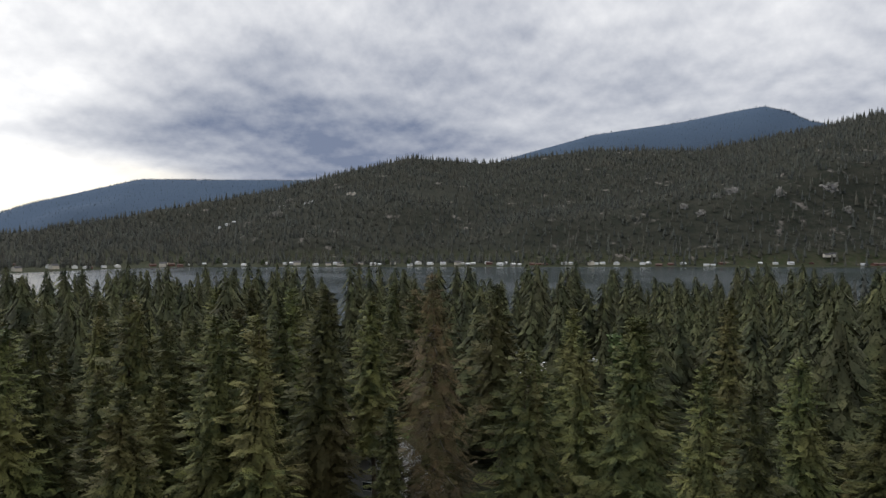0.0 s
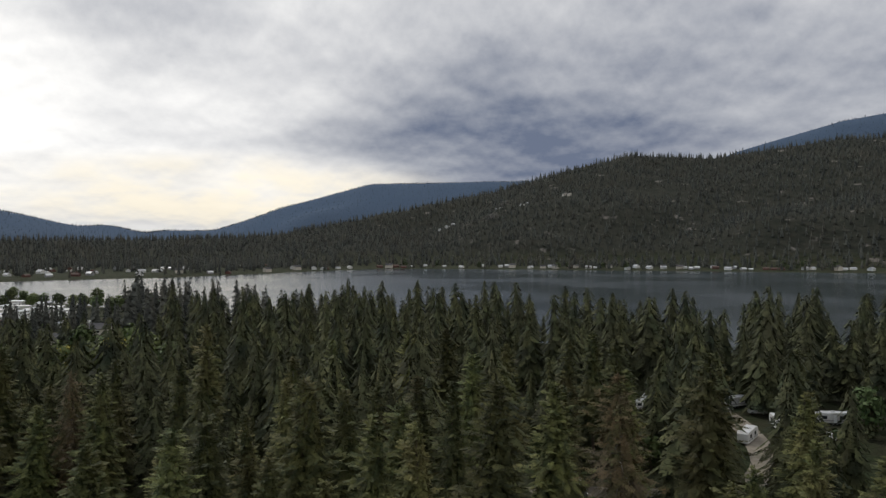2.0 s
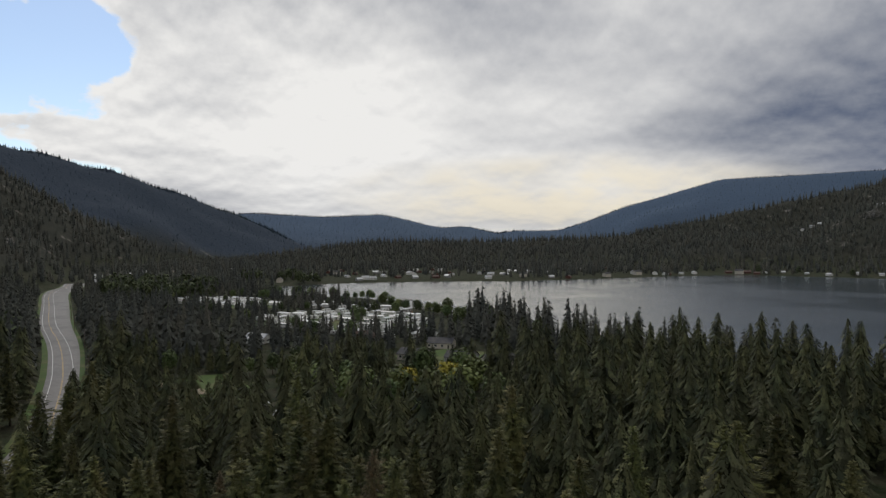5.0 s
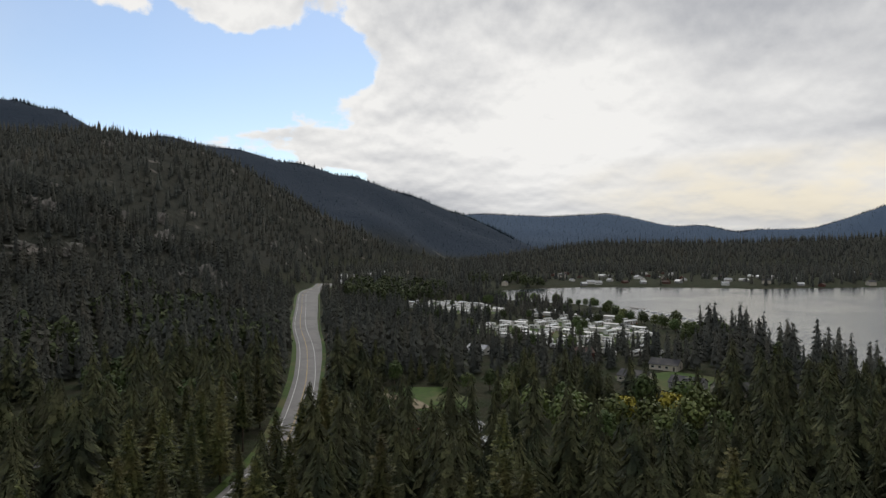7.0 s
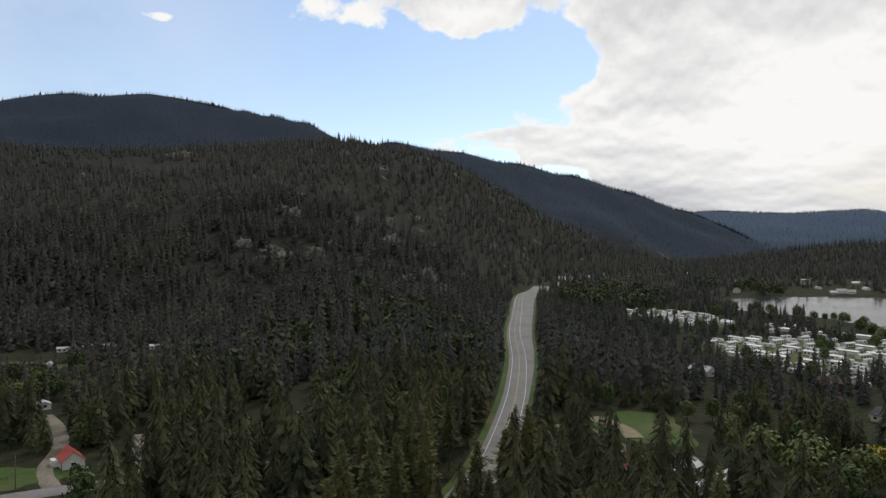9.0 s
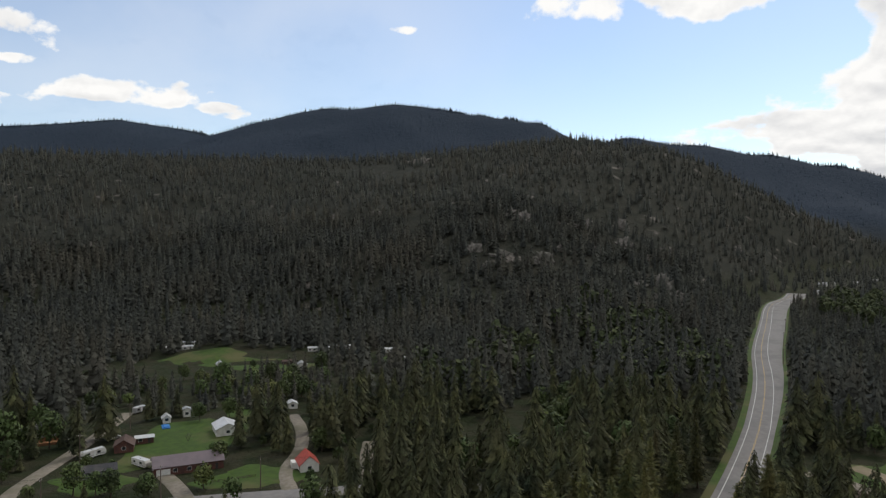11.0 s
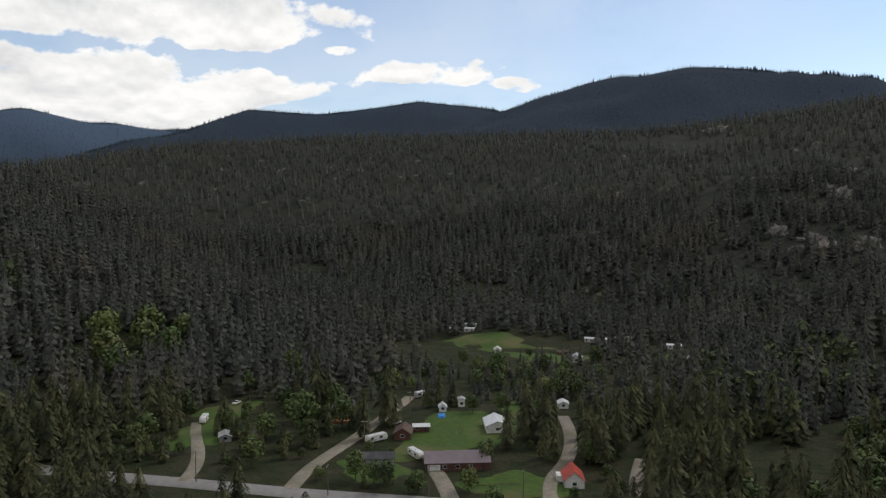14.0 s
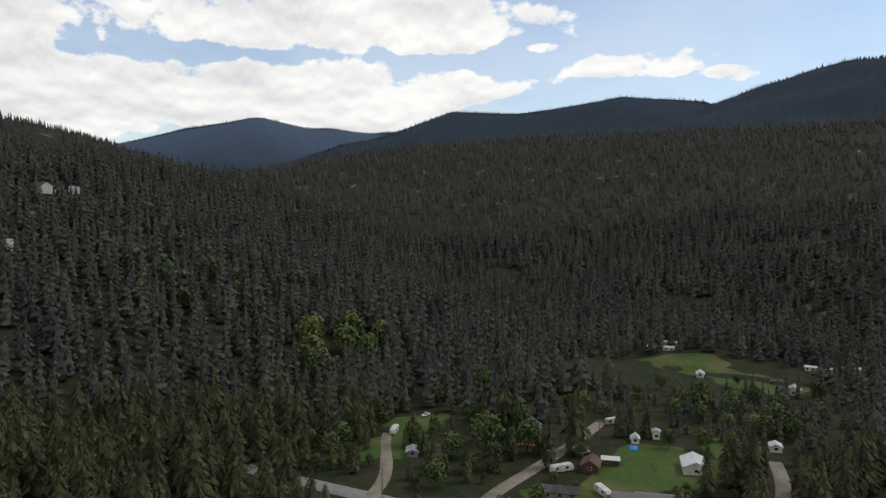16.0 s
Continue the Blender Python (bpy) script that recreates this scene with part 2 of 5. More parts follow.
def wave(x, y, size, seed):
    """Smooth value noise about -1..1, by lattice."""
    u, v = x / size + seed * 17.3, y / size - seed * 9.1
    i, j = np.floor(u), np.floor(v)
    fu, fv = u - i, v - j
    fu, fv = fu * fu * (3 - 2 * fu), fv * fv * (3 - 2 * fv)

    def h(a, b):
        return np.modf(np.abs(np.sin(a * 127.1 + b * 311.7 + seed * 74.7) * 43758.5453))[0] * 2 - 1
    return (h(i, j) * (1 - fu) + h(i + 1, j) * fu) * (1 - fv) + (h(i, j + 1) * (1 - fu) + h(i + 1, j + 1) * fu) * fv


def south_of_road(x, y):
    """Distance from the highway's line, positive on its hill side."""
    d = along(VALLEY_LINE, x, y)[0]
    p = np.array(VALLEY_LINE, float)
    at = np.interp(-x, -p[:, 0], p[:, 1])
    return np.where(y < at, d, -d)


def land(x, y):
    x, y = np.asarray(x, float), np.asarray(y, float)
    shape = x.shape
    x, y = x.ravel(), y.ravel()
    z = np.zeros(x.shape) + 1.2 * wave(x, y, 90, 1)
    flat = np.clip(along(HIGHWAY, x, y)[0] / 40 - 0.3, 0, 1)
    z *= flat
    south = south_of_road(x, y)
    lake = in_lake(x, y)
    shore = np.clip((lake - 20) / 260, 0, 1)
    rough = 7 * wave(x, y, 120, 51) + 3 * wave(x, y, 45, 3)
    for k, (name, (crest, spread, power)) in enumerate(HILLS.items()):
        gully = 1 + 0.12 * wave(x, y, 330, 11 + k) + 0.06 * wave(x, y, 140, 31 + k)
        best = np.zeros(x.shape)
        for a, b in zip(crest[:-1], crest[1:]):
            dx, dy = b[0] - a[0], b[1] - a[1]
            s = np.clip(((x - a[0]) * dx + (y - a[1]) * dy) / (dx * dx + dy * dy), 0, 1)
            d = np.hypot(x - a[0] - s * dx, y - a[1] - s * dy)
            h = a[2] * (1 - s) + b[2] * s + (21 if name in RAISED else 16)
            u = np.clip(1 - d / (h * spread) * np.where(d > 60, gully, 1), 0, 1) ** power
            best = np.maximum(best, h * u + np.clip(d / 250, 0, 1) * np.minimum(u * 4, 1) * rough * 0.7)
        if name == "rocky_hill":
            best *= np.clip((south - 25) / 260, 0, 1) ** 0.8
        z = np.maximum(z, best * shore)
    z = np.where(lake < 60, np.minimum(z, LAKE_LEVEL + np.clip(lake, -60, 60) * 0.075 + 0.3), z)
    return z.reshape(shape)


def mesh_from(name, verts, faces, materials, smooth=False, slots=None):
    me = bpy.data.meshes.new(name)
    v = np.asarray(verts, np.float32)
    f = np.asarray(faces, np.int32)
    me.vertices.add(len(v))
    me.vertices.foreach_set("co", v.ravel())
    n = f.shape[1]
    me.loops.add(f.size)
    me.loops.foreach_set("vertex_index", f.ravel())
    me.polygons.add(len(f))
    me.polygons.foreach_set("loop_start", np.arange(0, f.size, n, dtype=np.int32))
    me.polygons.foreach_set("loop_total", np.full(len(f), n, np.int32))
    if smooth:
        me.polygons.foreach_set("use_smooth", np.ones(len(f), bool))
    for m in materials:
        me.materials.append(m)
    if slots is not None:
        me.polygons.foreach_set("material_index", np.asarray(slots, np.int32))
    me.update(calc_edges=True)
    return me


def ground_material():
    m = bpy.data.materials.new("forest_floor")
    m.use_nodes = True
    g = Nodes(m.node_tree)
    geo = g.add("ShaderNodeNewGeometry")
    p = geo.outputs["Position"]
    sep = g.add("ShaderNodeSeparateXYZ", None, i0=p)
    steep = g.add("ShaderNodeSeparateXYZ", None, i0=geo.outputs["True Normal"]).outputs[2]
    floor = g.mix(g.ramp(g.noise(p, 0.09, 6.0), 0.38, 0.62), (0.024, 0.032, 0.014), (0.038, 0.037, 0.022))
    woods = g.mix(g.ramp(g.noise(p, 0.035, 8.0, 0.7), 0.35, 0.65), (0.020, 0.023, 0.017), (0.036, 0.036, 0.027))
    c = g.mix(g.ramp(sep.outputs[2], 10.0, 40.0), floor, woods)
    # blue haze painted into the ground colour, by distance and towards the west
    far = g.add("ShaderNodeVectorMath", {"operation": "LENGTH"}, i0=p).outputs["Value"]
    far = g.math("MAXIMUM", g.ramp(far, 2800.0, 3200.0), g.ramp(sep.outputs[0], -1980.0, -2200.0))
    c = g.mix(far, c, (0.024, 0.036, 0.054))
    # paler haze blue, also in the colour, from 3300 m outwards
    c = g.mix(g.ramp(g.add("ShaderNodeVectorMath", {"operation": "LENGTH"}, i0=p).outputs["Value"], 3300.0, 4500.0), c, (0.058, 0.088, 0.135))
    bare = g.math("MULTIPLY", g.ramp(g.noise(p, 0.022, 5.0, 0.6), 0.6, 0.7), g.ramp(steep, 0.99, 0.95))
    c = g.mix(g.math("MULTIPLY", bare, g.math("SUBTRACT", 1.0, far)), c, (0.15, 0.135, 0.12))
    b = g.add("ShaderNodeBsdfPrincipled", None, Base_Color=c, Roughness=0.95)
    b.inputs["Specular IOR Level"].default_value = 0.1
    n = g.add("ShaderNodeBump", None, Strength=0.8, Distance=6.0, Height=g.noise(p, 0.07, 7.0, 0.65))
    m.node_tree.links.new(n.outputs[0], b.inputs["Normal"])
    g.add("ShaderNodeOutputMaterial", None, Surface=b.outputs[0])
    return m


RINGS, SPOKES = 260, 480
radii = np.concatenate([[0.0], 14 * (4950 / 14) ** (np.arange(RINGS) / (RINGS - 1))])
turn = np.arange(SPOKES) / SPOKES * 2 * np.pi
gx = radii[1:, None] * np.cos(turn)[None]
gy = radii[1:, None] * np.sin(turn)[None] + 30
gz = land(gx, gy)
gv = np.stack([gx, gy, gz], 2).reshape(-1, 3)
gi = np.arange(RINGS * SPOKES).reshape(RINGS, SPOKES)
quads = np.stack([gi[:-1], gi[1:], np.roll(gi[1:], -1, 1), np.roll(gi[:-1], -1, 1)], 2).reshape(-1, 4)
centre = len(gv)
gv = np.vstack([gv, [[0, 30, 0]]])
hub = [(centre, int(gi[0, k]), int(gi[0, (k + 1) % SPOKES]), int(gi[0, (k + 2) % SPOKES])) for k in range(0, SPOKES, 2)]
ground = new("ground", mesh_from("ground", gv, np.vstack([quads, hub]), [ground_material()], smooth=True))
tagged(ground, "brown-green forest floor rising into wooded hills, far slopes painted haze blue", "ground", kind="structure")


def water_material():
    m = bpy.data.materials.new("lake_water")
    m.use_nodes = True
    g = Nodes(m.node_tree)
    p = g.add("ShaderNodeNewGeometry").outputs["Position"]
    calm = g.ramp(g.noise(p, 0.004, 3.0), 0.4, 0.6, 0.14, 0.22)
    b = g.add("ShaderNodeBsdfPrincipled", None, Base_Color=(0.02, 0.032, 0.038, 1), Roughness=calm, IOR=1.33)
    n = g.add("ShaderNodeBump", None, Strength=0.3, Distance=0.35, Height=g.noise(p, 0.5, 5.0, 0.6))
    m.node_tree.links.new(n.outputs[0], b.inputs["Normal"])
    g.add("ShaderNodeOutputMaterial", None, Surface=b.outputs[0])
    return m


bm = bmesh.new()
bm.faces.new([bm.verts.new((a, b, LAKE_LEVEL)) for a, b in ((-1000, 150), (4700, 150), (4700, 1560), (-1000, 1560))])
me = bpy.data.meshes.new("water")
bm.to_mesh(me)
bm.free()
me.materials.append(water_material())
tagged(new("water", me), "grey rippled lake water reflecting the bright clouds", "lake", kind="structure")


def smooth_line(points, step):
    """Points at even steps along a rounded polyline."""
    p = np.array(points, float)
    for _ in range(3):
        q = [p[0]]
        for a, b in zip(p[:-1], p[1:]):
            q += [a * 0.75 + b * 0.25, a * 0.25 + b * 0.75]
        p = np.array(q + [p[-1]])
    seg = np.hypot(*np.diff(p, axis=0).T)
    s = np.concatenate([[0], np.cumsum(seg)])
    at = np.arange(0, s[-1], step)
    return np.stack([np.interp(at, s, p[:, 0]), np.interp(at, s, p[:, 1])], 1)


def ribbon(line, left, right, lift, thick=0.0, step_sides=None):
    """Vertices and quads of a strip that lies along a line, between two offsets from it."""
    d = np.gradient(line, axis=0)
    d /= np.hypot(d[:, 0], d[:, 1])[:, None]
    nrm = np.stack([-d[:, 1], d[:, 0]], 1)
    left = np.broadcast_to(left, len(line))[:, None]
    right = np.broadcast_to(right, len(line))[:, None]
    a, b = line + nrm * left, line + nrm * right
    mid = land(line[:, 0], line[:, 1])
    z = mid + lift
    if thick == 0:
        v = np.concatenate([np.column_stack([a, z]), np.column_stack([b, z])])
        n = len(line)
        i = np.arange(n - 1)
        return v, np.stack([i, i + 1, i + 1 + n, i + n], 1)
    v = np.concatenate([np.column_stack([a, z]), np.column_stack([b, z]), np.column_stack([a + nrm * 0.6, z - thick]), np.column_stack([b - nrm * 0.6, z - thick])])
    n = len(line)
    i = np.arange(n - 1)
    f = [np.stack([i, i + 1, i + 1 + n, i + n], 1), np.stack([i, i + 2 * n, i + 1 + 2 * n, i + 1], 1), np.stack([i + n, i + n + 1, i + 1 + 3 * n, i + 3 * n], 1)]
    return v, np.concatenate(f)


def strip(name, points, half, lift, mat, label, category, thick=0.35, step=6.0):
    line = smooth_line(points, step)
    v, f = ribbon(line, half, -half, lift, thick)
    return tagged(new(name, mesh_from(name, v, f, [mat])), label, category, kind="structure")

# ---- roads and clearings ----
highway_line = smooth_line(HIGHWAY, 6.0)
# the pavement widens towards the far junction; the lanes keep to its hill side
half = np.interp(-highway_line[:, 0], [0, 320, 420, 530, 700, 915], [6.0, 6.0, 7.6, 9.6, 11.0, 13.0])
shift = half - 6.0
v, f = ribbon(highway_line, half, -half, 0.14, 0.35)
road = tagged(new("road", mesh_from("road", v, f, [ASPHALT])), "grey two-lane highway running straight along the valley", "road", kind="structure")
PAINT = material("road_paint", (0.62, 0.62, 0.6), (0.45, 0.45, 0.43), 0.7, 0.7)
YELLOW = material("yellow_paint", (0.50, 0.33, 0.12), (0.36, 0.26, 0.12), 0.7, 0.7)
for offset, mat, words in ((4.1, PAINT, "white edge line"), (-4.1, PAINT, "white edge line"), (0.16, YELLOW, "worn yellow centre line"), (-0.16, YELLOW, "worn yellow centre line")):
    w = 0.13 if abs(offset) > 1 else 0.08
    v, f = ribbon(highway_line, shift + offset + w, shift + offset - w, 0.16)
    ob = new("road_line", mesh_from("road_line", v, f, [mat]))
    ob.parent = road
    tagged(ob, words)
verge_l = ribbon(highway_line, half + 2.8, half - 0.2, 0.05)
verge_r = ribbon(highway_line, -half + 0.2, -half - 2.2, 0.05)
for v, f in (verge_l, verge_r):
    tagged(new("verge", mesh_from("verge", v, f, [GRASS])), "mown green grass verge beside the highway", "verge", kind="structure")
STREET = [(-150, -215), (-166, -169), (-183, -124), (-206, -72), (-224, -24), (-230, 20)]
LANE = [(-185, -126), (-203, -134), (-239, -141), (-273, -150), (-296, -157)]
DRIVE = [(-218, -48), (-236, -58), (-259, -60), (-285, -70), (-306, -83)]
HALL_DRIVE = [(-205, -76), (-216, -86), (-226, -97)]
SIDE_LANE = [(-170, -160), (-183, -169), (-196, -186), (-207, -202), (-216, -212)]
STUB = [(-262, 106), (-262, 122), (-250, 132), (-232, 128)]
TRACK = [(-212, -20), (-236, -27), (-252, -33), (-274, -38)]
SAND = material("bare_sand", (0.26, 0.21, 0.14), (0.19, 0.16, 0.11), 0.4, 0.95, stain=(0.12, 0.125, 0.06), stain_scale=0.09, bump=0.3)
strip("lane", [(-272, 136), (-262, 141), (-252, 143), (-241, 141)], 3.0, 0.42, SAND, "bare sandy strip worn into the meadow", "lane", step=2)
strip("street", STREET, 3.3, 0.34, ASPHALT, "pale worn asphalt side street through the village", "street", step=3)
for pts, half, mat in ((LANE, 2.2, GRAVEL), (DRIVE, 2.0, GRAVEL), (HALL_DRIVE, 2.2, GRAVEL), (SIDE_LANE, 1.9, GRAVEL), (STUB, 2.0, GRAVEL), (TRACK, 2.2, GRAVEL)):
    strip("lane", pts, half, 0.36, mat, "grey gravel lane leading to the houses", "lane", step=2)
# centre, half axes, turn, spacing of trees kept inside (0: none)
CLEARINGS = [(-260, -112, 46, 26, 20), (-222, -108, 22, 26, 0), (-242, -50, 15, 15, 0), (-426, -168, 24, 58, 0),
             (-234, -214, 20, 15, 0), (-257, 150, 28, 24, 0), (-203, 138, 24, 20, 0), (-400, 330, 78, 62, 0), (-610, 345, 75, 42, 0),
             (-236, 268, 34, 26, 0), (-262, -160, 22, 16, 0), (-312, -84, 12, 9, 0), (-365, 236, 14, 12, 0), (-238, -80, 17, 15, 0), (-256, -166, 15, 11, 0), (-275, -99, 11, 11, 0), (-224, -60, 11, 18, 0), (-462, -128, 16, 14, 0), (-472, -80, 14, 12, 0), (-446, -64, 13, 10, 0),
             (-222, -164, 17, 15, 0), (-172, 180, 36, 44, 0), (-226, 142, 30, 24, 0), (-222, 252, 38, 26, 0), (-240, 180, 26, 12, 0), (-180, -616, 30, 18, 0), (-115, -480, 12, 12, 0), (-255, -322, 30, 22, 0), (-287, 80, 14, 10, 0), (-9, 122, 14, 12, 0), (-6, 96, 9, 13, 0), (22, 170, 13, 24, 0), (0, 196, 14, 12, 0)]
LAWNS = [("lawn", -262, -110, 36, 22), ("lawn", -222, -72, 8, 12), ("meadow", -428, -190, 18, 30), ("meadow", -420, -146, 18, 34), ("meadow", -448, -72, 18, 12), ("lawn", -234, -214, 17, 13),
         ("meadow", -257, 150, 26, 21), ("lawn", -400, 330, 76, 60), ("lawn", -610, 345, 72, 40), ("lawn", -236, 268, 30, 22), ("lawn", -213, -114, 10, 14), ("lawn", -230, -62, 11, 15), ("meadow", -205, -196, 22, 16), ("lawn", -308, -100, 16, 14), ("lawn", -287, 80, 13, 9)]


LAWN_COUNT = []


def lawn(name, x, y, rx, ry, label):
    n, rings = 40, 7
    v, f = [], []
    for j in range(rings + 1):
        for i in range(n):
            a = 2 * math.pi * i / n
            k = j / rings * (1 + 0.16 * math.sin(3 * a + x) + 0.09 * math.sin(7 * a + y))
            v.append((x + rx * k * math.cos(a), y + ry * k * math.sin(a)))
    v = np.array(v)
    LAWN_COUNT.append(name)
    z = land(v[:, 0], v[:, 1]) + 0.06 + 0.012 * len(LAWN_COUNT) - 0.3 * (np.arange(len(v)) // n == rings)
    for j in range(rings):
        for i in range(n):
            f.append((j * n + i, (j + 1) * n + i, (j + 1) * n + (i + 1) % n, j * n + (i + 1) % n))
    tagged(new(name, mesh_from(name, np.column_stack([v, z]), f, [GRASS], smooth=True)), label, name, kind="structure")


for name, x, y, rx, ry in LAWNS:
    lawn(name, x, y, rx, ry, "green mown lawn round the houses" if name == "lawn" else "yellow-green rough grass meadow among trees")

# bare rock on the hillsides: x, y, size
ROCKS = [(-775, 14, 18), (-947, 63, 16), (-887, -17, 15), (-1554, -285, 26), (-950, -221, 9), (-1003, 110, 13), (-966, 164, 14), (-684, 139, 11), (-759, 134, 15), (-784, -64, 11), (-864, 73, 9),
         (-1346, -410, 12), (-1177, -97, 9), (-1460, 56, 13), (-743, 110, 8), (-651, 100, 8), (-820, 30, 9), (-1022, 112, 12), (-921, 110, 14), (-1205, 307, 14), (-732, 146, 10), (-777, -33, 9), (-821, 144, 12),
         (-800, 118, 8), (-980, 140, 8), (-752, -46, 8), (-905, -30, 10), (-930, 45, 9), (-661, 116, 7), (-700, 125, 9), (-1100, -474, 8), (-890, 130, 8)]
FAR_ROCKS = [(683, 1650, 24), (554, 1619, 16), (874, 1598, 20), (581, 1588, 14), (559, 2014, 16), (-483, 2048, 20), (-509, 2316, 16), (766, 1600, 16), (888, 1544, 14), (640, 1640, 12)]

# ---- trees ----
rng = np.random.default_rng(4)


def join(pieces):
    """Vertices and quads of many pieces as one."""
    vs, fs, n = [], [], 0
    for v, f in pieces:
        vs.append(v)
        fs.append(f + n)
        n += len(v)
    return np.concatenate(vs), np.concatenate(fs)


def conifer_crown(seed, h=26.0, r=3.6, branches=120, blades=4, bare=0.22, ragged=0.35, thick=1.0, core=0.78):
    """Needle sprays on drooping branches with raised tips, as quads, for a tree of height h."""
    g = np.random.default_rng(seed)
    vs, fs = [], []
    n = 0
    lean, bulge = g.uniform(0, 6.28), g.uniform(0.6, 0.8)
    for k in range(branches):
        u = (k + g.uniform(0, 1)) / branches
        z = h * (bare + (1 - bare) * u ** 0.92)
        a = k * 2.4 + g.uniform(-0.6, 0.6)
        shape = (1 - u) ** bulge * min(1, 0.62 + u * 2.4)
        length = r * (shape * g.uniform(1 - ragged, 1 + ragged * 0.7) + 0.06) * (1 + 0.15 * math.cos(a - lean))
        droop = -0.10 - 0.32 * (1 - u) + g.uniform(-0.14, 0.14) + 0.9 * max(0, u - 0.7)
        out = np.array([math.cos(a), math.sin(a), 0.0])
        side = np.array([-math.sin(a), math.cos(a), 0.0])
        for b in range(blades):
            s = 0.22 + 0.78 * (b + g.uniform(0.2, 0.9)) / blades
            turn_b = g.uniform(-0.35, 0.35) if b == blades - 1 else (1 if b % 2 else -1) * g.uniform(0.35, 1.2)
            at = np.array([0, 0, z]) + out * length * s * 0.85 + np.array([0, 0, (droop * s + 0.22 * s * s) * length])
            way = out * math.cos(turn_b) + side * math.sin(turn_b) + np.array([0, 0, droop * 0.6 + 0.3 * s + g.uniform(-0.35, 0.15)])
            across = np.cross(way, [0, 0, 1.0])
            across = across / (np.linalg.norm(across) + 1e-6) + np.array([0, 0, g.uniform(-0.8, 0.8)])
            ln = (length * g.uniform(0.16, 0.28) + 0.35) * thick
            w = (0.05 * length + 0.17) * g.uniform(0.7, 1.3) * thick
            sag = np.array([0, 0, -0.18 * ln])
            vs += [at - way * ln * 0.3, at + way * ln * g.uniform(0.1, 0.4) + across * w + sag * 0.5, at + way * ln * g.uniform(0.8, 1.1) + sag, at + way * ln * g.uniform(0.1, 0.4) - across * w + sag]
            fs.append((n, n + 1, n + 2, n + 3))
            n += 4
    for t in range(3):
        a = t * 2.1
        tip = np.array([0, 0, h])
        o = np.array([math.cos(a), math.sin(a), 0]) * 0.25
        vs += [tip + [0, 0, 0.5], tip - [0, 0, 0.9] + o, tip - [0, 0, 1.9], tip - [0, 0, 0.9] - o]
        fs.append((n, n + 1, n + 2, n + 3))
        n += 4
    f = np.array(fs)
    tri = np.concatenate([f[:, [0, 1, 2]], f[:, [0, 2, 3]]])
    # the dense inside of the crown
    cv, cf = tuft_tree(seed, 240, r * core / h, bare + 0.02, bulge, 8)
    return join([(np.array(vs), tri), (cv * [h, h, h * 0.965], cf)])


def trunk(h, r, sides=7, rings=7, bend=0.15, seed=0):
    g = np.random.default_rng(seed)
    v, f = [], []
    for j in range(rings + 1):
        u = j / rings
        ox, oy = bend * math.sin(u * 3 + seed), bend * math.cos(u * 2.2 + seed) - bend
        rad = r * (1 - u) ** 0.8 * (1.25 if j == 0 else 1) + 0.03
        for i in range(sides):
            a = 2 * math.pi * i / sides
            v.append((ox + rad * math.cos(a), oy + rad * math.sin(a), h * u - (0.5 if j == 0 else 0)))
    for j in range(rings):
        for i in range(sides):
            f.append((j * sides + i, j * sides + (i + 1) % sides, (j + 1) * sides + (i + 1) % sides, (j + 1) * sides + i))
    return np.array(v), np.array(f)


def leafy_crown(seed, h, r, clumps=16, leaves=26, size=0.75):
    """Leaf quads on the outside of uneven clumps."""
    g = np.random.default_rng(seed)
    vs, fs, n = [], [], 0
    for c in range(clumps):
        u = (c + 0.5) / clumps
        a = c * 2.4
        rr = r * 0.62 * math.sqrt(1 - abs(2 * u - 0.85) ** 2 * 0.8) * g.uniform(0.55, 1.1)
        mid = np.array([rr * math.cos(a), rr * math.sin(a), h * (0.32 + 0.55 * u)])
        cr = r * g.uniform(0.3, 0.5)
        for _ in range(leaves):
            d = g.normal(size=3)
            d /= np.linalg.norm(d)
            if d[2] < -0.6:
                d[2] *= -1
            at = mid + d * cr * g.uniform(0.75, 1.1)
            e = np.cross(d, g.normal(size=3))
            e /= np.linalg.norm(e) + 1e-6
            q = np.cross(d, e) + d * g.uniform(-0.4, 0.4)
            s = size * g.uniform(0.6, 1.3)
            vs += [at - e * s, at - q * s * 0.7, at + e * s - d * 0.2, at + q * s * 0.7]
            fs.append((n, n + 1, n + 2, n + 3))
            n += 4
    return np.array(vs), np.array(fs)


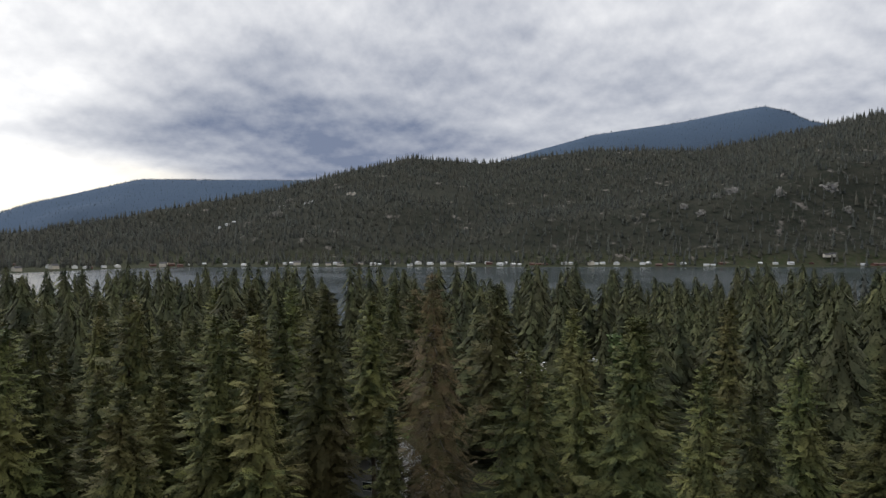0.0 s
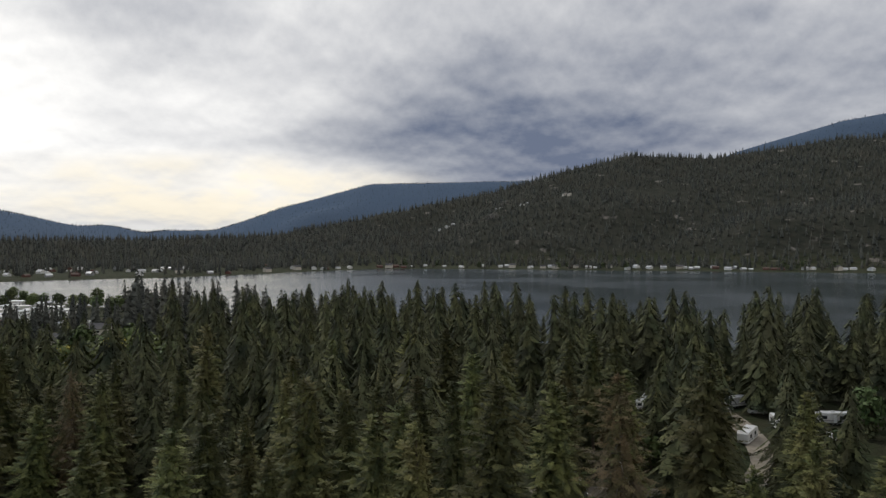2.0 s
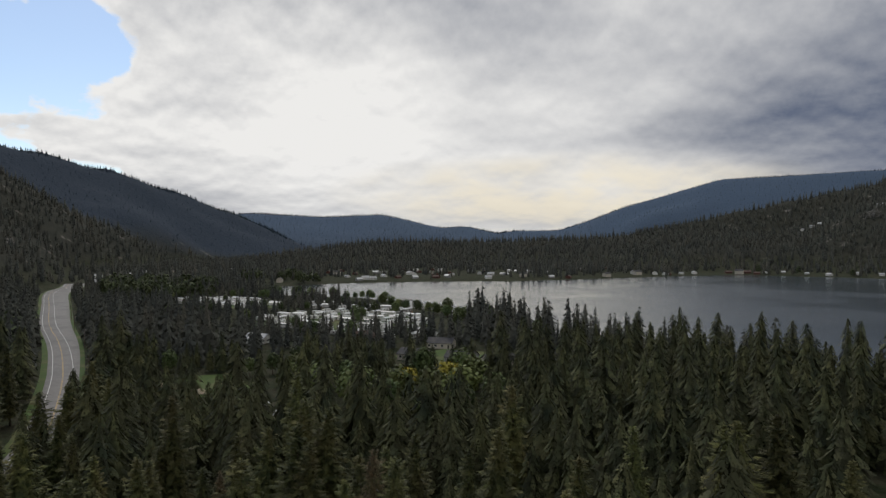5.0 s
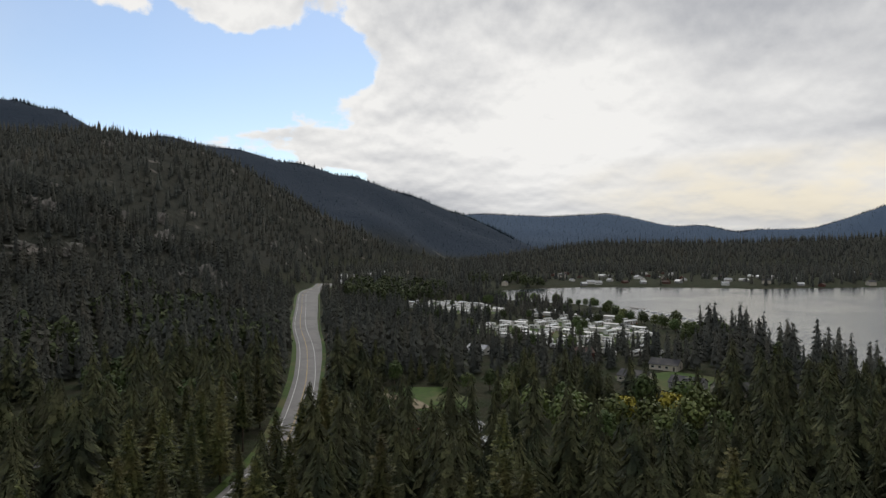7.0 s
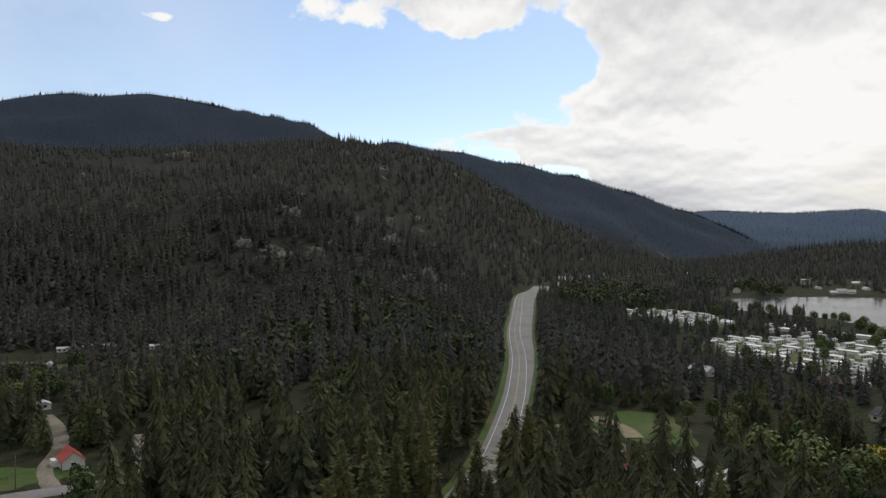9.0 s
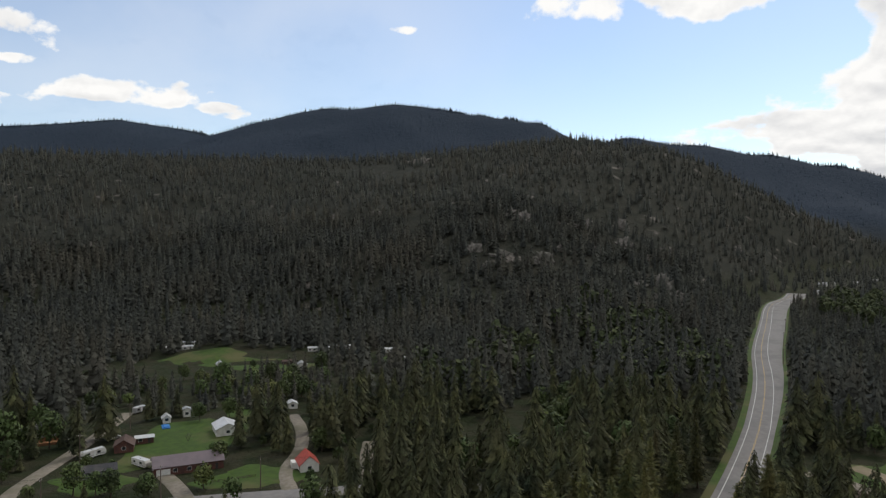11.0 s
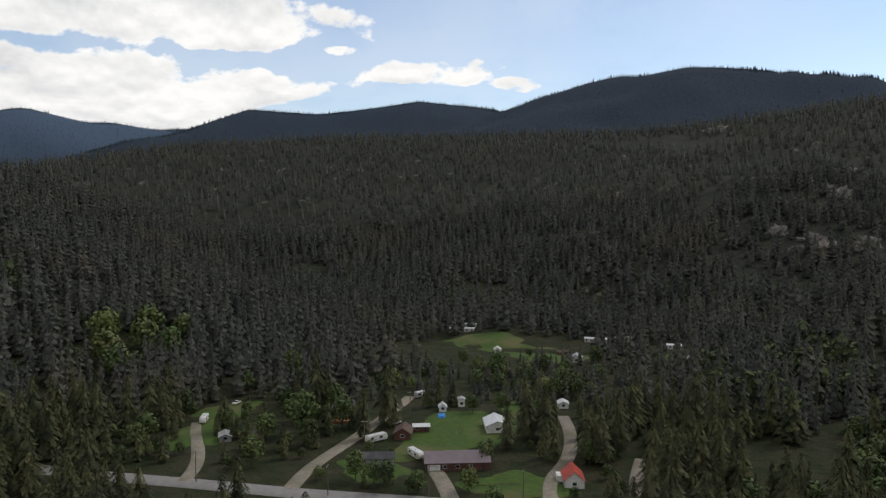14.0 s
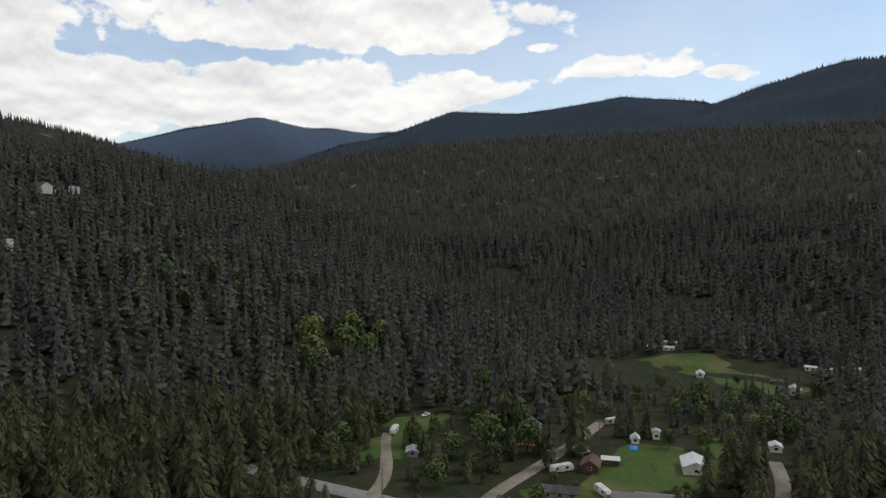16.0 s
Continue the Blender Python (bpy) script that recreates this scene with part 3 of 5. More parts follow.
def tuft_tree(seed, tufts, r=0.17, bare=0.08, full=0.72, sides=5):
    """A conifer of height 1 as triangles: a dark inner cone hung with drooping branch tufts."""
    g = np.random.default_rng(seed)
    vs, fs = [], []
    lean = g.normal(0, 0.012, 2)

    def girth(u):
        return r * (1 - u) ** full * min(1.0, 0.66 + u * 2.2) + 0.006

    for i in range(sides):
        a = 6.2832 * i / sides
        vs.append((0.72 * girth(0.25) * math.cos(a), 0.72 * girth(0.25) * math.sin(a), bare))
        fs.append((i, (i + 1) % sides, sides))
    vs.append((lean[0], lean[1], 0.97))
    for k in range(tufts):
        u = min(((k + g.uniform(0, 1)) / tufts) ** 1.12, 0.985)
        a = k * 2.4 + g.uniform(-0.5, 0.5)
        rad = girth(u) * g.uniform(0.78, 1.22)
        z = bare + (1 - bare) * u + g.uniform(-0.012, 0.012)
        wide = (0.42 * rad + 0.012) * g.uniform(0.8, 1.2) * (26.0 / max(tufts, 20)) ** 0.5
        drop = (0.5 + 0.5 * (1 - u)) * rad * g.uniform(0.1, 0.6) + 0.006
        rise = (0.30 * rad + 0.012) * g.uniform(0.6, 1.4) + 0.035 * u
        ca, sa = math.cos(a), math.sin(a)
        tilt = g.uniform(-0.35, 0.35) * wide
        i = len(vs)
        vs += [(0.30 * rad * ca + lean[0] * u, 0.30 * rad * sa + lean[1] * u, min(z + rise, 1.0)),
               (0.74 * rad * ca - wide * sa, 0.74 * rad * sa + wide * ca, z - 0.35 * drop + tilt),
               (rad * ca, rad * sa, z - drop),
               (0.74 * rad * ca + wide * sa, 0.74 * rad * sa - wide * ca, z - 0.35 * drop - tilt)]
        fs += [(i, i + 1, i + 2), (i, i + 2, i + 3)]
    return np.array(vs), np.array(fs)


def scatter(spacing, r0, r1, a0=-50, a1=188, jitter=0.45, seed=1, cx=0.0, cy=20.0):
    """Jittered grid points between two radii and two headings."""
    g = np.random.default_rng(seed)
    k = np.arange(-r1, r1, spacing)
    x, y = np.meshgrid(k, k)
    x = x + (np.arange(len(k)) % 2)[:, None] * spacing * 0.5
    x = (x + g.uniform(-jitter, jitter, x.shape) * spacing).ravel()
    y = (y + g.uniform(-jitter, jitter, y.shape) * spacing).ravel()
    d = np.hypot(x, y)
    a = np.degrees(np.arctan2(-x, y))
    a = np.where(a < -90, a + 360, a)
    m = (d >= r0) & (d < r1) & (a > a0) & (a < a1)
    return x[m] + cx, y[m] + cy


def free(x, y, margin=0.0):
    """True where trees may stand."""
    lake = in_lake(x, y)
    ok = (lake > 5) & ~((lake < 60) & (y > 540) & (x < 1200) & (wave(x, y, 30, 6) < 0.15))
    ok &= ~((np.hypot(x + 493, y - 2195) < 40) | (np.hypot(x + 665, y - 2150) < 40) | (np.hypot(x + 280, y - 2175) < 30))
    ok &= ~((x > -1180) & (x < -770) & (y > 680) & (y < 1180) & (wave(x, y, 24, 14) < 0.15))
    ok &= ~((x > -1430) & (x < -1040) & (y > 380) & (y < 790) & (wave(x, y, 24, 15) < -0.1))
    road_d = along(HIGHWAY, x, y)[0]
    ok &= (road_d > np.interp(-x, [320, 530, 915], [11, 14, 17]) + margin) | (x > -236) & (road_d > 6.5)
    ok &= along(STREET, x, y)[0] > 6 + margin
    for line in (LANE, DRIVE, HALL_DRIVE, SIDE_LANE, STUB, TRACK):
        ok &= along(line, x, y)[0] > 4 + margin
    ok &= ~((along(STREET, x, y)[0] < 27) & (x > -225) & (y < -15) & (y > -160) & (wave(x, y, 14, 5) < 0.55))
    ok &= ~((x > -1080) & (x < -650) & (y > -110) & (y < 190) & (wave(x, y, 34, 81) > 0.42))
    for cx, cy, s in ROCKS + FAR_ROCKS:
        ok &= np.hypot(x - cx - 0.4 * s, y - cy) > s * 0.75
    for cx, cy, rx, ry, _ in CLEARINGS:
        ok &= ((x - cx) / (rx + margin)) ** 2 + ((y - cy) / (ry + margin)) ** 2 > 1
    return ok


def plant(template_list, x, y, height, z, width=1.0, seed=0):
    """Many copies of unit trees, joined."""
    g = np.random.default_rng(seed)
    pieces_v, pieces_f, n = [], [], 0
    pick = g.integers(0, len(template_list), len(x))
    turn_by = g.uniform(0, 6.283, len(x))
    for k, (tv, tf) in enumerate(template_list):
        m = np.where(pick == k)[0]
        if not len(m):
            continue
        c, s = np.cos(turn_by[m])[:, None], np.sin(turn_by[m])[:, None]
        h = height[m][:, None]
        w = h * width * g.uniform(0.85, 1.2, (len(m), 1))
        vx = (tv[None, :, 0] * c - tv[None, :, 1] * s) * w + x[m][:, None]
        vy = (tv[None, :, 0] * s + tv[None, :, 1] * c) * w + y[m][:, None]
        vz = tv[None, :, 2] * h + z[m][:, None]
        v = np.stack([vx, vy, vz], 2).reshape(-1, 3)
        f = (tf[None] + (np.arange(len(m)) * len(tv))[:, None, None]).reshape(-1, tf.shape[1])
        pieces_v.append(v)
        pieces_f.append(f + n)
        n += len(v)
    return np.concatenate(pieces_v), np.concatenate(pieces_f)


def child(name, me, parent, label=""):
    ob = new(name, me)
    ob.parent = parent
    if label:
        ob["label"] = label
    return ob


def conifer_kind(seed, h, r, label, mat=NEEDLES, **kw):
    root = new("conifer_tree")
    child("trunk", mesh_from("trunk", *trunk(h * 0.97, 0.0125 * h, seed=seed), [BARK], smooth=True), root)
    child("crown", mesh_from("crown", *conifer_crown(seed, h, r, **kw), [mat]), root)
    return tagged(root, label, "conifer tree", "conifers of the shore wood")


GREEN = "tall dark green conifer with drooping branches in a dense wood"
KINDS = [conifer_kind(1, 26, 4.7, GREEN, branches=195, blades=7), conifer_kind(2, 26, 4.2, GREEN, branches=190, blades=7), conifer_kind(3, 26, 5.1, GREEN, branches=195, blades=7, ragged=0.55),
         conifer_kind(4, 26, 3.4, "slender olive-green conifer with a pointed crown in a dense wood", branches=200, blades=7),
         conifer_kind(5, 26, 4.7, GREEN, branches=205, blades=8, ragged=0.65, bare=0.35), conifer_kind(6, 26, 4.3, GREEN, branches=190, blades=7, ragged=0.5, bare=0.1)]
DRY = conifer_kind(9, 26, 4.8, "half-dead conifer with sparse brown needles and bare twigs", NEEDLES_DRY, branches=230, blades=5, ragged=0.7, thick=0.8)
TWIG = material("grey_twigs", (0.22, 0.20, 0.18), (0.14, 0.125, 0.11), 2.0, 0.9)
tv, tf = [], []
for k in range(70):
    a, z, ln = k * 2.4, 7 + 15.0 * k / 70, 3.4 * (1 - k / 95) * rng.uniform(0.6, 1.1)
    o, sd = np.array([math.cos(a), math.sin(a), -0.25]), np.array([-math.sin(a), math.cos(a), 0]) * 0.045
    b = np.array([0, 0, z])
    e1, e2 = b + o * ln * 0.55 + [0, 0, 0.25], b + o * ln + [0, 0, -0.15]
    i = len(tv)
    tv += [b - sd, b + sd, e1 + sd, e1 - sd, e2, e2 + [0, 0, 0.03], b + [0, 0, 0.09], e1 + [0, 0, 0.06]]
    tf += [(i, i + 1, i + 2, i + 3), (i + 3, i + 2, i + 5, i + 4), (i, i + 6, i + 7, i + 3), (i + 3, i + 7, i + 5, i + 4)]
child("twig_mass", mesh_from("twig_mass", np.array(tv), np.array(tf), [TWIG]), DRY, "bare grey twigs")
# trees that stand out: x, y, height
SHORE_WOOD = [(-12.3, 72.7, 30), (7.7, 68, 24.7), (-21, 66, 28), (-34, 76, 28.5), (-37, 63, 27.5), (18, 66, 28), (21, 46, 25.6), (32, 62, 24.7), (20, 55, 25.4), (-8.5, 86, 27.4),
              (21, 120, 28), (18, 100, 26), (24, 84, 26), (-42, 130, 27), (-24, 79, 26), (11, 78, 23), (-5, 134, 26.5), (10, 125, 26), (-48, 99, 26.5)]
WEST_WOOD = [(-64, 93, 26), (-45, 91, 25), (-41, 77, 24), (-34, 86, 25), (-26, 92, 26), (-9, 97, 25), (-2, 106, 26), (-53, 122, 26), (-68, 105, 26), (-76, 95, 26), (-129, 109, 27),
             (-43, 137, 26), (-39, 147, 26), (-23, 126, 26), (-15, 136, 26), (-10, 141, 27), (-68, 83, 26), (-85, 130, 27)]
ROADSIDE = [(-242 + 8.5 * k, 79 - 3.6 * k - (k % 3) * 4, 25 - (k * 5) % 4) for k in range(12)] + [(-236 + 13 * k, 62 - 5.5 * k, 24 - (k * 3) % 5) for k in range(6)]
BENDSIDE = [(-204 + 9.0 * k + 4 * (k % 2), 90 - 5.8 * k + 6 * (k % 2), 23 - (k * 3) % 4) for k in range(10)]
spots = [(x, y, h, None) for x, y, h in SHORE_WOOD + WEST_WOOD + ROADSIDE + BENDSIDE] + [(-0.8, 71, 31.7, DRY)]
x, y = scatter(8.8, 42, 330, seed=2)
m = free(x, y)
x, y = x[m], y[m]
away = np.min(np.hypot(x[:, None] - np.array([s[0] for s in spots])[None], y[:, None] - np.array([s[1] for s in spots])[None]), 1)
hd = np.degrees(np.arctan2(-x, y - 20))
dist = np.hypot(x, y - 20)
blocked = (dist < 62) & (hd < 60) & (np.modf(x * 7.13)[0] > 0.35)
camp = (np.abs(x + 5) < 60) & (y > 88) & (y < 215)
m = (away > 5.5) & ~blocked & (wave(x, y, 38, 77) > -0.62) & ~(camp & (wave(x, y, 17, 70) > 0.1)) & ~((y > 225) & (x > -30) & (wave(x, y, 16, 72) > 0.2)) & ~((x < -170) & (y > 160) & (hd > 41) & (wave(x, y, 20, 71) > 0.3))
x, y, hd, dist = x[m], y[m], hd[m], dist[m]
size = 20.5 + 3.5 * wave(x, y, 60, 8) + rng.normal(0, 5.0, len(x))
size = np.clip(size, 9, 30)
park = (x < -150) & (y > 150) & (hd > 41)
size = np.where(park, size * 0.72, size)
size = np.where((x < -280) & (x > -420) & (y > -190) & (y < -60), size * 0.6, size)
size = np.where((x < -160) & (x > -246) & (y > -212) & (y < -140), size * 0.5, size)
size = np.where((x < -150) & (x > -232) & (y >= -140) & (y < -25), size * 0.45, size)
size = np.where((y > 180) & (hd < 41) & (hd > 12), size + 1.5, size)
size = np.clip(size, 7, 29)
rank = np.argsort(np.where(hd < 48, dist, dist * 0.66))
own = np.zeros(len(x), bool)
own[rank[:230]] = True
for k in np.where(own)[0]:
    spots.append((x[k], y[k], size[k], None))
templates_used = set()
for k, (px, py, h, kind) in enumerate(spots):
    kind = kind or KINDS[int(rng.integers(0, len(KINDS)))]
    if rng.uniform() < 0.03 and k > 45:
        kind = DRY
    s = h / 26.0
    z = float(land(np.array([px]), np.array([py]))[0])
    mtx = pose(px, py, z, rng.normal(0, 1.2), rng.normal(0, 1.2), rng.uniform(0, 360)) @ Matrix.Diagonal((s * rng.uniform(0.9, 1.15), s * rng.uniform(0.9, 1.15), s, 1))
    if kind.name not in templates_used:
        templates_used.add(kind.name)
        kind.matrix_basis = mtx
        first = kind
        continue
    made = copy_thing(kind, Matrix.Identity(4))
    made.matrix_basis = mtx
for kind in KINDS + [DRY]:
    if kind.name not in templates_used:
        kind.location = (60, 60 + 9 * KINDS.index(kind), 0)


def stuff(name, v, f, mat, label, category):
    return tagged(new(name, mesh_from(name, v, f, [mat])), label, category, kind="stuff")


def leveled(px, py):
    """Height of the ground's own mesh, between its rings and spokes."""
    ring = np.clip(np.interp(np.hypot(px, py - 30), radii[1:], np.arange(RINGS)), 0, RINGS - 1.001)
    spoke = np.mod(np.arctan2(py - 30, px), 2 * np.pi) / (2 * np.pi) * SPOKES
    i, j = ring.astype(int), spoke.astype(int) % SPOKES
    fi, fj = ring - i, spoke - np.floor(spoke)
    k = (j + 1) % SPOKES
    return (gz[i, j] * (1 - fj) + gz[i, k] * fj) * (1 - fi) + (gz[i + 1, j] * (1 - fj) + gz[i + 1, k] * fj) * fi - 0.3


# the wood behind the nearest trees
near_kinds = [tuft_tree(40 + k, 120, 0.150 + 0.011 * k, 0.10, 0.46 + 0.05 * k, 6) for k in range(8)]
m = ~own
v, f = plant(near_kinds, x[m], y[m], size[m], leveled(x[m], y[m]), 1.15, seed=5)
stuff("wood", v, f, NEEDLES_WOOD, "dense dark green conifer wood on the valley floor", "wood")
# valley and lower slopes
mid_kinds = [tuft_tree(k, 28, 0.125 + 0.010 * k, 0.06, 0.58 + 0.05 * k) for k in range(7)]
x, y = scatter(10.6, 330, 950, seed=12)
m = free(x, y) & (wave(x, y, 70, 78) > -0.75) & ~((in_lake(x, y) < 60) & (x > -720) & (y < 520) & (x < -0.92 * (y - 20)))
x, y = x[m], y[m]
h = np.clip(21.5 + 3 * wave(x, y, 80, 9) + rng.normal(0, 4.5, len(x)), 9, 31)
h = np.where((x < -250) & (y > 190) & (x < -0.92 * (y - 20)), h * 0.62, h)
h = np.where((x > -410) & (x < -280) & (y > -190) & (y < -60), h * 0.55, h)
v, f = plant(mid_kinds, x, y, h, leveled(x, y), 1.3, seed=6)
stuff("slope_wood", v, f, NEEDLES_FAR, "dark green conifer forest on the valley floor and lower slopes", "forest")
far_kinds = [tuft_tree(20 + k, 6, 0.15, 0.05, 0.7, 4) for k in range(6)]
x, y = scatter(18.8, 950, 2900, a0=-42, a1=182, seed=13)
m = free(x, y) & (x > -2050) & (wave(x, y, 130, 79) > -0.8)
x, y = x[m], y[m]
h = np.clip(20 + rng.normal(0, 5, len(x)), 8, 33)
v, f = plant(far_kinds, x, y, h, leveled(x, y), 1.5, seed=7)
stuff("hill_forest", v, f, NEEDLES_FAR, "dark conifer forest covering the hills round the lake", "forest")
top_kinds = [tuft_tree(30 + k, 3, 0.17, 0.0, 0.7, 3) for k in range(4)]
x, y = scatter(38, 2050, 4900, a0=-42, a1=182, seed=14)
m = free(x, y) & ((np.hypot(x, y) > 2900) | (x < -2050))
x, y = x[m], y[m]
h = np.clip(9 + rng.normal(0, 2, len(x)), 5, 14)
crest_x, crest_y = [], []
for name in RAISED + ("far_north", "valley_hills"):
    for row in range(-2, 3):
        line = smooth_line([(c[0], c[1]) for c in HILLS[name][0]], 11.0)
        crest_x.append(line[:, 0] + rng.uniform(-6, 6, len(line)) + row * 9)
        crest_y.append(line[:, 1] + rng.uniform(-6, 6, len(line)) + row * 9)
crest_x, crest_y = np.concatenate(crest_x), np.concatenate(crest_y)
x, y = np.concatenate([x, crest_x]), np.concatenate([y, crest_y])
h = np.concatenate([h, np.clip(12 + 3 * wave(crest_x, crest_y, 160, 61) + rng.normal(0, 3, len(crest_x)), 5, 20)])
# haze-blue copy of the needles for everything far off
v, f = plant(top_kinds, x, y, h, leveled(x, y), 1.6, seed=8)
stuff("mountain_forest", v, f, NEEDLES_HAZY, "forest on the distant mountains, blue haze painted into its green", "forest")
# saplings below the camera's own glade
x, y = scatter(6.0, 4, 42, a0=-89, a1=269, seed=15)
m = free(x, y)
x, y = x[m], y[m]
v, f = plant(near_kinds, x, y, np.clip(rng.normal(9, 3, len(x)), 3, 15), leveled(x, y), 1.2, seed=9)
stuff("young_wood", v, f, NEEDLES_WOOD, "young green conifers filling a glade in the wood", "wood")
ROCK = material("grey_rock", (0.235, 0.22, 0.20), (0.12, 0.112, 0.10), 0.2, 0.9, stain=(0.085, 0.085, 0.07), stain_scale=0.06, bump=0.9, bump_scale=0.5)
g_rock = np.random.default_rng(44)
for kx, ky, ks in ROCKS + FAR_ROCKS:
    bm = bmesh.new()
    bmesh.ops.create_icosphere(bm, subdivisions=4, radius=1.0)
    o = Vector((kx, ky, 0))
    for vert in bm.verts:
        c = vert.co.copy()
        r = 1 + 0.45 * noise.noise(c * 1.6 + o) + 0.36 * noise.noise(c * 4.2 + o) + 0.24 * noise.noise(c * 9.0 + o)
        r *= 0.75 + 0.25 * math.floor(3 * (noise.noise(c * 2.3 - o) + 1)) / 3
        r *= 1 + 0.10 * math.sin(c.y * 17 + 3 * noise.noise(c * 3.0))
        vert.co = c * r
        vert.co.x *= 0.8
        vert.co.z *= 0.55
    me = bpy.data.meshes.new("rock_outcrop")
    bm.to_mesh(me)
    bm.free()
    me.materials.append(ROCK)
    ob = new("rock_outcrop", me)
    z = float(land(np.array([float(kx)]), np.array([float(ky)]))[0])
    ob.matrix_basis = pose(kx, ky, z - 0.25 * ks, 0, 12, math.degrees(math.atan2(ky, kx)) + g_rock.normal(0, 15)) @ Matrix.Diagonal((ks * 0.7, ks * g_rock.uniform(0.6, 1.1), ks * g_rock.uniform(1.2, 1.7), 1))
    tagged(ob, "bare grey rock outcrop on the wooded hillside", "rock", "rock outcrops")

# ---- buildings, vehicles and fixtures ----


def part(name, bm, mat, parent, label=""):
    me = bpy.data.meshes.new(name)
    bm.normal_update()
    bm.to_mesh(me)
    bm.free()
    me.materials.append(mat)
    return child(name, me, parent, label)


def box(bm, x0, x1, y0, y1, z0, z1, bevel=0.0):
    v = [bm.verts.new(c) for c in ((x0, y0, z0), (x1, y0, z0), (x1, y1, z0), (x0, y1, z0), (x0, y0, z1), (x1, y0, z1), (x1, y1, z1), (x0, y1, z1))]
    fs = [bm.faces.new([v[i] for i in q]) for q in ((3, 2, 1, 0), (4, 5, 6, 7), (0, 1, 5, 4), (1, 2, 6, 5), (2, 3, 7, 6), (3, 0, 4, 7))]
    if bevel:
        bmesh.ops.bevel(bm, geom=list({e for f in fs for e in f.edges}), offset=bevel, segments=2, profile=0.5, affect="EDGES")
    return bm


def boxed(*spans, bevel=0.0):
    bm = bmesh.new()
    for s in spans:
        box(bm, *s, bevel=bevel)
    return bm


def extruded(profile, y0, y1, bevel=0.0):
    """A profile of (x, z) points drawn out along y."""
    bm = bmesh.new()
    a = [bm.verts.new((x, y0, z)) for x, z in profile]
    b = [bm.verts.new((x, y1, z)) for x, z in profile]
    n = len(profile)
    ends = [bm.faces.new(a), bm.faces.new(b[::-1])]
    for i in range(n):
        bm.faces.new((a[i], b[i], b[(i + 1) % n], a[(i + 1) % n]))
    bmesh.ops.recalc_face_normals(bm, faces=bm.faces[:])
    if bevel:
        bmesh.ops.bevel(bm, geom=[e for f in ends for e in f.edges], offset=bevel, segments=2, profile=0.5, affect="EDGES")
    return bm


def prism(x0, x1, half, eave, ridge):
    """A gabled block with its ridge along x."""
    bm = bmesh.new()
    sec = [(-half, 0), (half, 0), (half, eave), (0, ridge), (-half, eave)]
    a = [bm.verts.new((x0, y, z)) for y, z in sec]
    b = [bm.verts.new((x1, y, z)) for y, z in sec]
    bm.faces.new(a[::-1])
    bm.faces.new(b)
    for i in range(5):
        bm.faces.new((a[i], a[(i + 1) % 5], b[(i + 1) % 5], b[i]))
    bmesh.ops.recalc_face_normals(bm, faces=bm.faces[:])
    return bm


def gable_roof(x0, x1, half, eave, ridge, over=0.45, thick=0.16, ribs=0.0):
    bm = bmesh.new()
    rise = (ridge - eave) / half
    for s in (-1, 1):
        top = [(0, ridge + thick), (s * (half + over), eave - rise * over + thick)]
        low = [(0, ridge + 0.01), (s * (half + over), eave - rise * over + 0.01)]
        ring = [bm.verts.new((x, y, z)) for x in (x0 - over, x1 + over) for y, z in (*top, *low)]
        for q in ((0, 1, 5, 4), (2, 6, 7, 3), (1, 3, 7, 5), (0, 2, 3, 1), (4, 5, 7, 6)):
            bm.faces.new([ring[i] for i in q])
        if ribs:
            k = int((x1 - x0 + 2 * over) / ribs)
            for i in range(1, k):
                x = x0 - over + i * (x1 - x0 + 2 * over) / k
                v = [bm.verts.new((x + dx, y, z + dz)) for dx, dz in ((-0.04, 0.0), (0.0, 0.06), (0.04, 0.0)) for y, z in top]
                bm.faces.new((v[0], v[1], v[3], v[2]))
                bm.faces.new((v[2], v[3], v[5], v[4]))
    bmesh.ops.recalc_face_normals(bm, faces=bm.faces[:])
    return bm


WHITE = material("white_siding", (0.72, 0.71, 0.68), (0.62, 0.61, 0.58), 0.8, 0.6, stain=(0.5, 0.48, 0.43), stain_scale=0.25, bump=0.15)
CREAM = material("cream_siding", (0.55, 0.50, 0.42), (0.47, 0.43, 0.36), 0.8, 0.65, stain=(0.4, 0.36, 0.3), stain_scale=0.25)
GREY_WALL = material("grey_siding", (0.32, 0.32, 0.32), (0.26, 0.26, 0.26), 0.8, 0.7, stain=(0.2, 0.2, 0.19), stain_scale=0.25)
RED_WOOD = material("red_brown_boards", (0.13, 0.055, 0.042), (0.09, 0.04, 0.032), 1.2, 0.75, stain=(0.07, 0.04, 0.035), stain_scale=0.3, bump=0.3)
ORANGE_WOOD = material("orange_cedar_boards", (0.34, 0.17, 0.08), (0.25, 0.12, 0.06), 1.2, 0.7, stain=(0.2, 0.11, 0.06), stain_scale=0.3, bump=0.3)
PURPLE_METAL = material("plum_metal_roof", (0.15, 0.115, 0.125), (0.125, 0.10, 0.108), 0.5, 0.42, stain=(0.18, 0.145, 0.15), stain_scale=0.1, spec=0.5)
DARK_ROOF = material("dark_shingles", (0.06, 0.06, 0.065), (0.04, 0.04, 0.045), 2.0, 0.9, stain=(0.09, 0.085, 0.08), stain_scale=0.2, bump=0.5)
GREY_ROOF = material("grey_metal_roof", (0.36, 0.37, 0.38), (0.30, 0.31, 0.32), 0.5, 0.45, stain=(0.24, 0.23, 0.22), stain_scale=0.2, spec=0.5)
WHITE_ROOF = material("white_metal_roof", (0.56, 0.57, 0.58), (0.46, 0.47, 0.48), 0.5, 0.45, stain=(0.5, 0.5, 0.48), stain_scale=0.2, spec=0.4)
